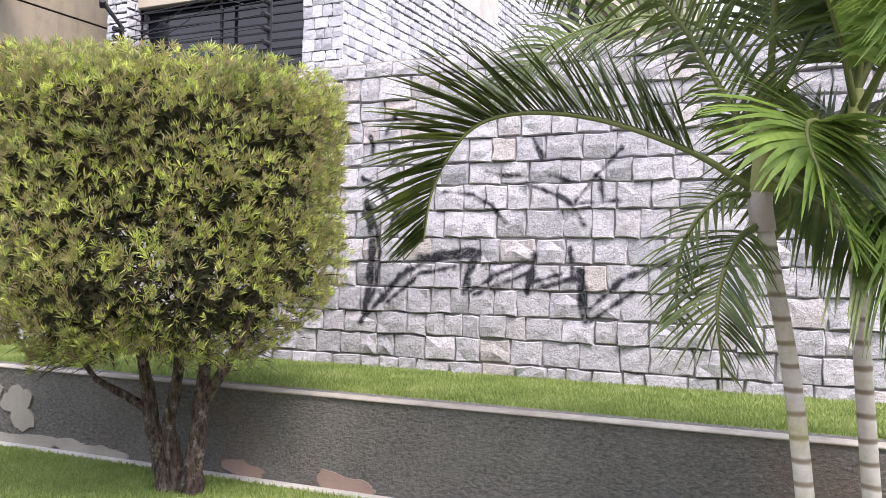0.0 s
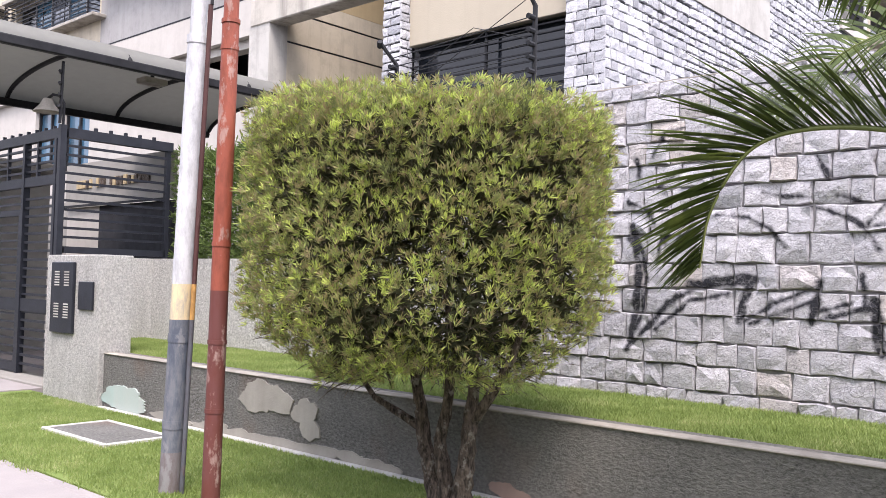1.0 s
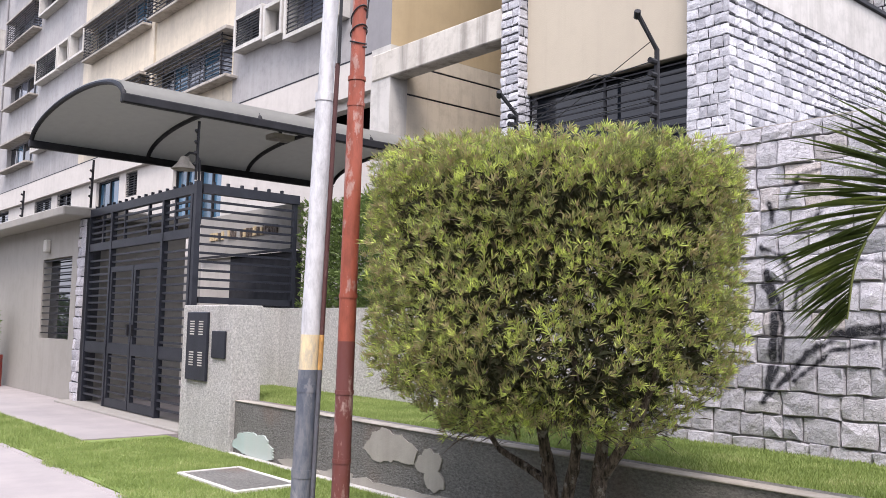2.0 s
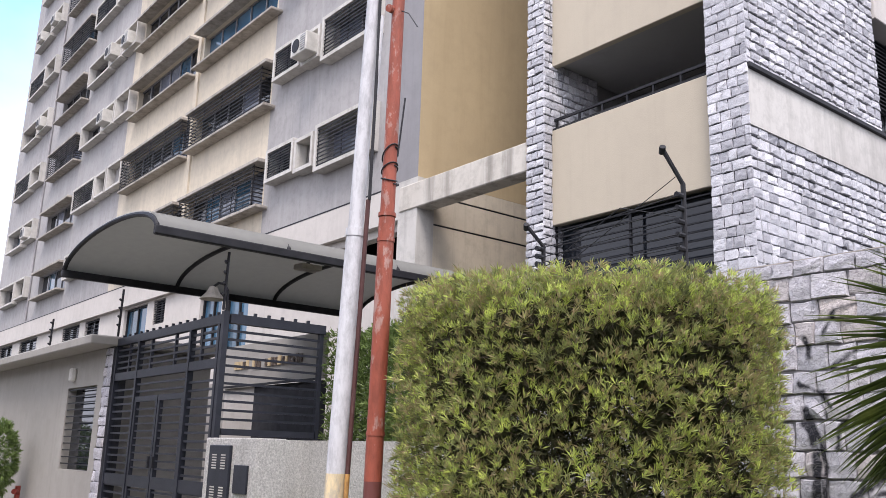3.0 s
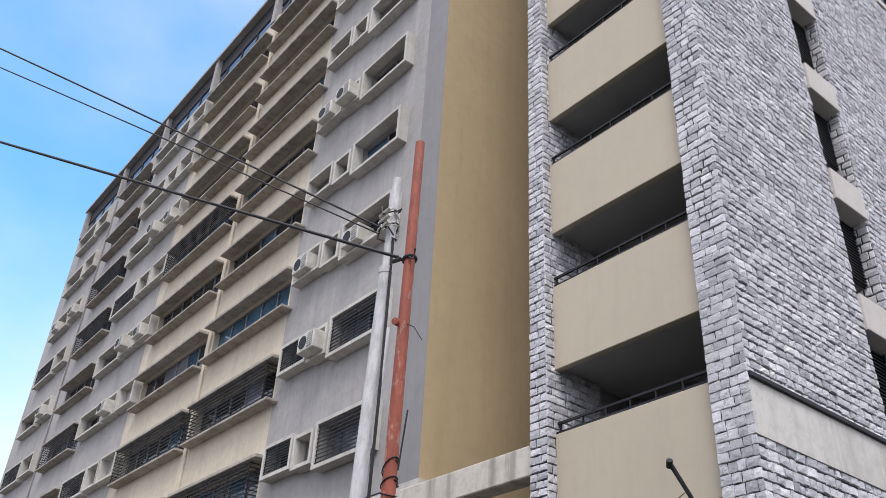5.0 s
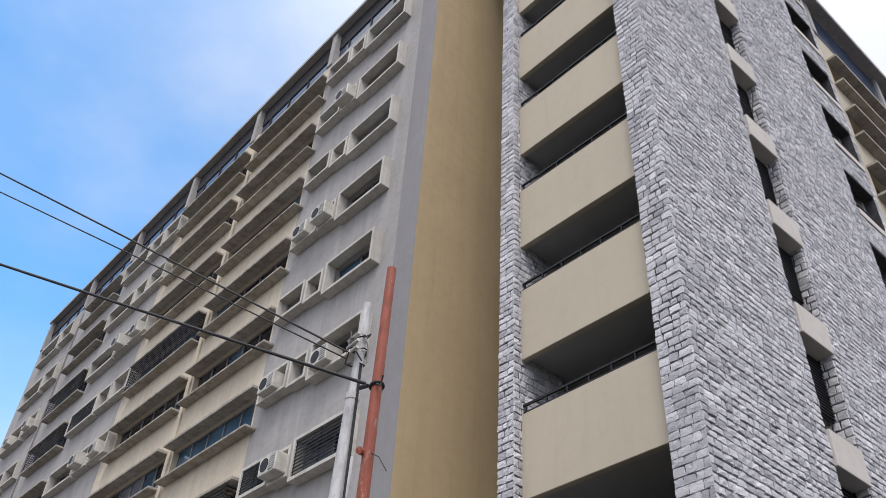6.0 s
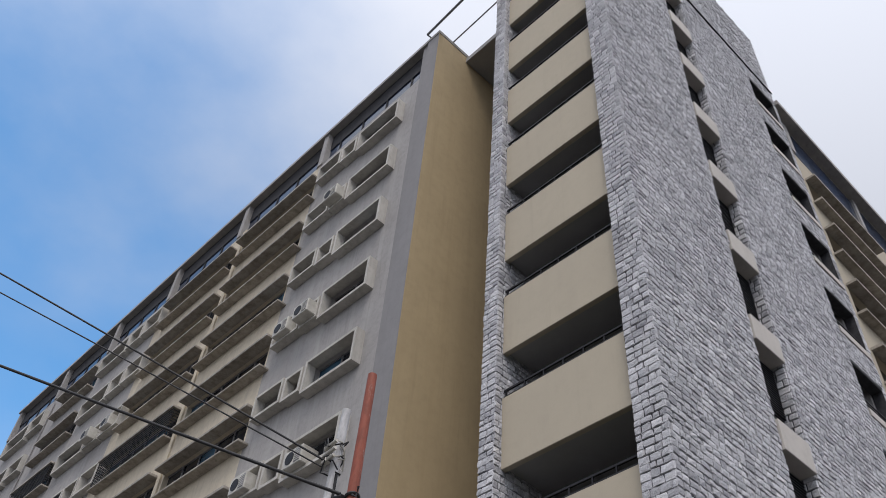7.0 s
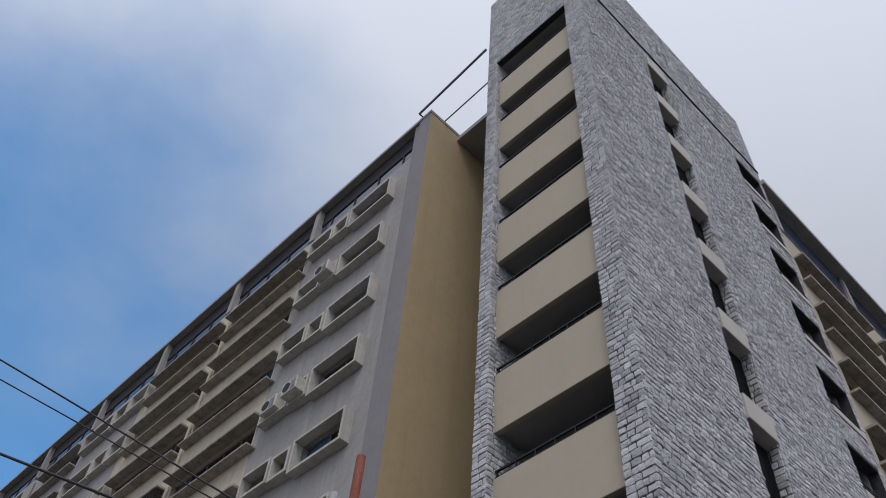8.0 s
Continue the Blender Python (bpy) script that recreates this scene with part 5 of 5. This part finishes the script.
# palms
def palm_trunk():
    m, nt, b, pos, _ = base("ringed_palm_trunk", 0.8, 0.0, 0.3)
    wv = nt.nodes.new("ShaderNodeTexWave")
    wv.bands_direction = "Z"
    wv.inputs["Scale"].default_value, wv.inputs["Distortion"].default_value, wv.inputs["Detail"].default_value = 3.6, 1.6, 2.0
    nt.links.new(pos, wv.inputs["Vector"])
    ring = nt.nodes.new("ShaderNodeMapRange")
    ring.inputs[1].default_value, ring.inputs[2].default_value = 0.02, 0.22
    nt.links.new(wv.outputs["Fac"], ring.inputs[0])
    c = lerp_nodes(nt, (0.20, 0.16, 0.12), (0.52, 0.49, 0.44), ring.outputs[0])
    c = mix_rgb(nt, times(nt, tex_noise(nt, pos, 5.0, 4, 0.6, 0.5, 0.7), 0.55), c, (0.34, 0.33, 0.10))
    c = mix_rgb(nt, times(nt, tex_noise(nt, pos, 40.0, 3, 0.6), 0.25), c, (0.25, 0.21, 0.17))
    nt.links.new(c, b.inputs["Base Color"])
    bump(nt, b, wv.outputs["Fac"], 0.4, 0.01)
    return m


M_PTRUNK = palm_trunk()
M_REDP = plain("red_enamel", (.30, .05, .035), (.22, .04, .03), .45)
M_SHAFT = plain("palm_crownshaft", (0.22, 0.25, 0.07), (0.34, 0.31, 0.12), 0.5)
M_SHEATH = plain("dry_palm_sheath", (0.42, 0.38, 0.34), (0.33, 0.28, 0.23), 0.8)
M_RACHIS = plain("palm_rachis", (0.085, 0.11, 0.026), (0.14, 0.155, 0.042), 0.5)


def smooth_path(ctrl, n):
    """Points on a smooth line through the control points."""
    ctrl = [Vector(p) for p in ctrl]
    ext = [2 * ctrl[0] - ctrl[1], *ctrl, 2 * ctrl[-1] - ctrl[-2]]
    out = []
    for i in range(n + 1):
        f = i / n * (len(ctrl) - 1)
        k = min(int(f), len(ctrl) - 2)
        t, (a, b, c, d) = f - k, ext[k:k + 4]
        out.append(.5 * ((2 * b) + (c - a) * t + (2 * a - 5 * b + 4 * c - d) * t * t + (3 * b - a - 3 * c + d) * t ** 3))
    return out


def frond(palm, ctrl, leaf, seed, pairs=34, width=.014, droop=.5, start=.16, spread=.9, roll=.75, vee=.15, mat=None, fwd=1.0):
    """One feather leaf: a tapered rachis and two rows of drooping leaflets."""
    rng = random.Random(seed)
    pts = smooth_path(ctrl, 40)
    st = part("frond", tubes((pts, [.014 * (1 - .8 * i / 40) + .002 for i in range(41)]), sides=6), M_RACHIS, palm, "", True)
    verts, faces = [], []
    for i in range(pairs):
        f = start + (1 - start) * i / (pairs - 1)
        k = f * 40
        a = pts[min(int(k), 39)].lerp(pts[min(int(k) + 1, 40)], k - int(k))
        tan = (pts[min(int(k) + 1, 40)] - pts[max(int(k) - 1, 0)]).normalized()
        up = Vector((0, 0, 1))
        lat = tan.cross(up)
        lat = lat.normalized() if lat.length > .05 else Vector((0, 1, 0))
        nrm = lat.cross(tan).normalized()
        lat, nrm = lat * math.cos(roll) + nrm * math.sin(roll), nrm * math.cos(roll) - lat * math.sin(roll)
        ln = leaf * (math.sin(math.pi * (.12 + .80 * f)) ** .7) * rng.uniform(.85, 1.1)
        for s in (-1, 1):
            d = (lat * s * spread + tan * fwd * rng.uniform(.45, .75) + nrm * rng.uniform(vee, vee + .35)).normalized()
            p, prev = a.copy(), None
            w = d.cross(nrm).normalized()
            n = len(verts)
            for j in range(5):
                t = j / 4
                wd = width * (1 - t ** 2.2) * (.5 + .5 * min(1, t * 5)) + .0006
                verts += [p + w * wd, p - w * wd]
                if j:
                    faces.append((n + 2 * j - 2, n + 2 * j - 1, n + 2 * j + 1, n + 2 * j))
                d = (d + Vector((0, 0, -1)) * droop * .32 * rng.uniform(.7, 1.3)).normalized()
                p = p + d * ln / 4
    ob = mesh_part("foliage", verts, faces, mat or M_PALM, st)
    tagged(ob, kind="stuff")
    return st


palm_a = thing("palm_tree", "young palm with a ringed pale trunk and arching fronds", "palm", (.0, 3.65, 0), "palms on the verge")
part("trunk", tubes((smooth_path(((-.09, 3.65, -.05), (-.12, 3.65, .35), (-.18, 3.65, .9), (-.25, 3.65, 1.30), (-.29, 3.65, 1.54)), 16), [.036 - .005 * i / 16 for i in range(17)]), sides=14), M_PTRUNK, palm_a, "", True)
part("sheath", tubes((((-.285, 3.65, 1.46), (-.30, 3.65, 1.57), (-.29, 3.65, 1.69)), [.046, .046, .038]), sides=12), M_SHEATH, palm_a, "dry grey leaf sheath", True)
part("crownshaft", tubes((((-.29, 3.65, 1.61), (-.28, 3.65, 1.83), (-.27, 3.65, 2.06)), [.05, .04, .025]), sides=10), M_SHAFT, palm_a, "yellow-green crownshaft", True)
FRONDS_A = (
    ((-.31, 3.65, 1.61), (-.55, 3.62, 1.77), (-.90, 3.6, 1.91), (-1.22, 3.55, 1.95), (-1.44, 3.5, 1.88), (-1.58, 3.46, 1.65), (-1.62, 3.44, 1.41)),
    ((-.31, 3.65, 1.60), (-.44, 3.56, 1.58), (-.56, 3.5, 1.40), (-.58, 3.48, 1.12)),
    ((-.29, 3.65, 1.71), (-.40, 3.62, 1.93), (-.62, 3.6, 2.31), (-.85, 3.55, 2.53), (-1.15, 3.5, 2.53)),
    ((-.28, 3.65, 1.96), (-.50, 3.85, 2.29), (-.85, 4.0, 2.43), (-1.25, 4.05, 2.36), (-1.55, 4.05, 2.11)),
    ((-.27, 3.65, 2.01), (-.22, 3.55, 2.51), (-.05, 3.4, 2.91)),
    ((-.28, 3.65, 1.91), (-.05, 3.75, 2.31), (.35, 3.8, 2.46), (.8, 3.8, 2.26)),
    ((-.30, 3.64, 1.49), (-.37, 3.5, 1.41), (-.42, 3.42, 1.21), (-.40, 3.4, 0.96)),
    ((-.25, 3.62, 1.66), (-.05, 3.5, 1.53), (.12, 3.42, 1.33), (.25, 3.4, 1.03)),
    ((-.26, 3.64, 1.71), (.0, 3.75, 1.81), (.25, 3.8, 1.66), (.4, 3.82, 1.31)))
for i, ctrl in enumerate(FRONDS_A):
    frond(palm_a, ctrl, (.50, .24, .44, .48, .46, .46, .34, .42, .46)[i], 60 + i, (96, 24, 66, 72, 58, 62, 42, 50, 56)[i], (.0175 if i == 0 else .0055 if i in (1, 6) else .0075), (.22 if i == 0 else .5), roll=(0, .5, -.6, .8, .4, -.7, .3, -.6, -.7)[i], spread=(.5 if i == 0 else .9), vee=(.85 if i == 0 else .15), fwd=(1.7 if i == 0 else 1.0))
palm_b = thing("palm_tree", "young palm with a yellowish ringed trunk beside another palm", "palm", (.1, 3.75, 0), "palms on the verge")
part("trunk", tubes((smooth_path(((.13, 3.75, -.05), (.09, 3.75, .5), (.05, 3.75, 1.1), (.03, 3.75, 1.5)), 14), [.036 - .005 * i / 14 for i in range(15)]), sides=14), M_PTRUNK, palm_b, "", True)
part("crownshaft", tubes((((.03, 3.75, 1.48), (.03, 3.75, 1.75), (.03, 3.75, 2.0)), [.055, .045, .025]), sides=10), M_SHAFT, palm_b, "green crownshaft", True)
for i, ctrl in enumerate((((.03, 3.75, 1.9), (-.05, 3.6, 2.25), (-.2, 3.5, 2.6), (-.5, 3.5, 2.85)), ((.03, 3.75, 1.9), (.2, 3.5, 2.2), (.3, 3.2, 2.3), (.35, 3.0, 1.9)),
                          ((.02, 3.75, 1.7), (-.1, 3.55, 1.85), (-.12, 3.35, 1.75), (.02, 3.2, 1.4)), ((.03, 3.75, 1.6), (.2, 3.55, 1.6), (.35, 3.4, 1.4), (.45, 3.3, 1.0)), ((.03, 3.75, 2.0), (.1, 3.7, 2.5), (.3, 3.7, 2.9)))):
    frond(palm_b, ctrl, .50, 80 + i, 64, .017, roll=(.7, -.6, .5, -.7, .3)[i], mat=M_PALM_FRESH)
for i, ctrl in enumerate((((.03, 3.78, 1.95), (.0, 3.95, 2.3), (-.1, 4.1, 2.6), (-.35, 4.2, 2.75)), ((.04, 3.78, 1.9), (.2, 3.95, 2.25), (.45, 4.05, 2.4), (.7, 4.1, 2.2)), ((.03, 3.78, 1.8), (.15, 3.95, 2.0), (.3, 4.05, 1.95), (.4, 4.1, 1.6)),
                          ((.03, 3.78, 1.75), (-.08, 3.95, 1.95), (-.2, 4.05, 1.85), (-.22, 4.1, 1.5)), ((.03, 3.78, 2.0), (.2, 3.9, 2.4), (.4, 4.0, 2.75)))):
    frond(palm_b, ctrl, .46, 180 + i, 60, .012, roll=(.5, -.5, .6, -.4, .3)[i])


# planting inside the gate
def clump(at, n, size, seed):
    p = thing("garden_plant", "green strappy garden plant behind the gate", "plant", at, "plants behind the gate")
    rng = random.Random(seed)
    verts, faces = [], []
    for _ in range(n):
        a, h = rng.uniform(0, 6.28), size * rng.uniform(.6, 1.1)
        d = Vector((math.cos(a), math.sin(a), 0))
        w = Vector((-d.y, d.x, 0)) * .02
        k = len(verts)
        for j in range(5):
            t = j / 4
            q = Vector(at) + d * h * .7 * t + Vector((0, 0, h * (t * 1.3 - .75 * t * t)))
            verts += [q + w * (1 - t), q - w * (1 - t)]
            if j:
                faces.append((k + 2 * j - 2, k + 2 * j - 1, k + 2 * j + 1, k + 2 * j))
    ob = mesh_part("leaves", verts, faces, M_PALM, p)
    tagged(ob, kind="stuff")


for i, (x, y) in enumerate(((-12.6, 6.4), (-11.9, 6.2), (-13.4, 6.6), (-11.4, 7.0))):
    clump((x, y, 0), 40, 1.0 + .2 * (i % 2), 100 + i)
clump((-11.9, 7.6, 1.0), 20, .8, 110)

# red standpipe by the gatehouse
sp = thing("standpipe", "small red fire standpipe against the wall", "standpipe", (-18.62, 4.7, 0))
part("riser", tubes((((-18.62, 4.7, 0), (-18.62, 4.7, .62)), .05), sides=10), M_REDP, sp)
part("outlet", tubes((((-18.62, 4.7, .5), (-18.47, 4.6, .52)), .05), sides=10), M_REDP, sp)


# grass
def turf(name, x0, x1, y0, y1, z, count, high, label):
    rng = np.random.default_rng(len(name))
    p = rng.uniform((x0, y0), (x1, y1), (count, 2))
    p = p[~((p[:, 0] > -7.56) & (p[:, 0] < -6.45) & (p[:, 1] > 3.46) & (p[:, 1] < 4.09) & (z < .1))]
    ragged = y0 + .09 + .05 * np.sin(p[:, 0] * 3.1) + .04 * np.sin(p[:, 0] * 9.7 + 1) + rng.normal(0, .03, len(p))
    p = p[(p[:, 1] > ragged) | (z > .1)]
    count = len(p)
    a = rng.uniform(0, 2 * np.pi, count)
    h = high * rng.uniform(.5, 1.3, count)
    lean = rng.normal(0, .45, (count, 2)) * h[:, None]
    w = np.stack([np.cos(a), np.sin(a)], 1) * .0045
    b0 = np.concatenate([p - w, np.full((count, 1), z - .003)], 1)
    b1 = np.concatenate([p + w, np.full((count, 1), z - .003)], 1)
    tp = np.concatenate([p + lean, (z + h)[:, None]], 1)
    v = np.stack([b0, b1, tp], 1).reshape(-1, 3)
    me = bpy.data.meshes.new(name)
    me.from_pydata(v.tolist(), [], np.arange(count * 3).reshape(-1, 3).tolist())
    me.materials.append(M_GRASSB)
    tagged(new(name, me), label, "grass", kind="stuff")


turf("terrace_grass", -10.4, 1.5, 4.78, 6.0, .52, 135000, .024, "short green grass on the raised strip")
turf("verge_grass", -9.9, 2.6, 2.68, 4.40, 0.0, 175000, .024, "short green grass on the verge")
turf("far_verge_grass", -16.0, -9.9, 2.68, 3.48, 0.0, 24000, .04, "short green grass beside the path")

# ---- stone pieces, last ----
def stone_kinds(mat, seed, n=14, **shape):
    out = []
    for i in range(n):
        rng = random.Random(seed + i)
        v, f = stone_geometry([(-.5, .5, -.5, .5)], lambda u, w, d: (u, -d, w), rng, proud=1.0, **{"joint": .03, **shape})
        me = bpy.data.meshes.new("stone")
        me.from_pydata(v, [], f)
        me.materials.append(mat)
        out.append(me)
    return out


def lay(rows, kinds, parent, rng, place, proud):
    for u0, u1, v0, v1 in rows:
        ob = new("stone", rng.choice(kinds))
        ob.parent = parent
        if parent.type == "EMPTY":
            ob.matrix_parent_inverse = Matrix.Translation(-parent.location)
        ob.matrix_basis = place((u0 + u1) / 2, (v0 + v1) / 2) @ Matrix.Diagonal((u1 - u0, proud * rng.uniform(.7, 1.3), v1 - v0, 1))


rng = random.Random(21)
rows = courses(WALL_X0, WALL_X1, WALL_Z0, WALL_Z1, .174, .205, rng)
near = [r for r in rows if -4.3 < r[0] < .2 and r[2] > .5][:300]
chosen = set(near)
v, f = stone_geometry([r for r in rows if r not in chosen], lambda u, w, d: (u, WALL_Y - .012 - d, w), rng, .005, .030, .90, 1.1, .5)
tagged(mesh_part("stone_facing", v, f, M_STONE_W, stone_wall), "pale split stones", kind="stuff")
lay(near, stone_kinds(M_STONE_P, 300, 26, inset=.90, flat=1.1, upright=.5, joint=.026), stone_wall, rng, lambda u, w: pose(u, WALL_Y - .006, w), .030)

# tower stones: front columns, block above the top opening, side face
rng = random.Random(33)
front = courses(TX0, PX0, 2.5, 36.2, .145, .17, rng) + courses(PX1, TX1 + .03, 2.5, 36.2, .145, .17, rng) + courses(PX0, PX1, 30.32, 36.2, .145, .17, rng)
low = [r for r in front if r[0] >= PX1 - .01 and r[2] < 11.5][:170]
chosen = set(low)
v, f = stone_geometry([r for r in front if r not in chosen], lambda u, w, d: (u, TY + .024 - d, w), rng, .010, .026, .90, .8, .6)
tagged(mesh_part("front_stone_facing", v, f, M_STONE_T, tower), "grey split stones", kind="stuff")
kinds = stone_kinds(M_STONE_TP, 500, 16, inset=.9, flat=.9, upright=.8)
lay(low, kinds, tower, rng, lambda u, w: pose(u, TY + .022, w), .022)
side_cuts = [(13.79, 14.96, 6.6, 31.4), (TY, 15.4, 5.84, 6.56), *BLACKS]
side = courses(TY + .01, TYB, 2.5, 36.2, .138, .195, rng, side_cuts)
low = [r for r in side if r[0] < 12.0 and 3.4 < r[2] < 5.7][:130]
chosen = set(low)
v, f = stone_geometry([r for r in side if r not in chosen], lambda u, w, d: (TX1 - .024 + d, u, w), rng, .013, .034, .89, .75, .6)
tagged(mesh_part("side_stone_facing", v, f, M_STONE_T, tower), "grey split stones", kind="stuff")
lay(low, kinds, tower, rng, lambda u, w: pose(TX1 - .022, u, w, 0, 0, 90), .024)
# stone reveals inside the openings
rev = courses(TY + .0, 11.2, 3.9, 30.3, .145, .17, rng)
v, f = stone_geometry(rev, lambda u, w, d: (PX0 + .006 + d, u, w), rng, .006, .02)
tagged(mesh_part("reveal_facing", v, f, M_STONE_T, tower), "grey split stones of the reveal", kind="stuff")
rev = [r for a, b, c, d in [(TX1 - .9, TX1 - .02, 6.7, 31.3)] for r in courses(a, b, c, d, .165, .22, rng)]
v, f = stone_geometry(rev, lambda u, w, d: (u, 14.945 - d, w), rng, .008, .025)
tagged(mesh_part("slit_facing", v, f, M_STONE_T, tower), "grey split stones of the slit reveal", kind="stuff")
pier = courses(-14.84, -14.52, 0, 2.97, .17, .17, rng)
lay(pier, stone_kinds(M_STONE_P, 700, 6), gh, rng, lambda u, w: pose(u, 4.856, w), .03)
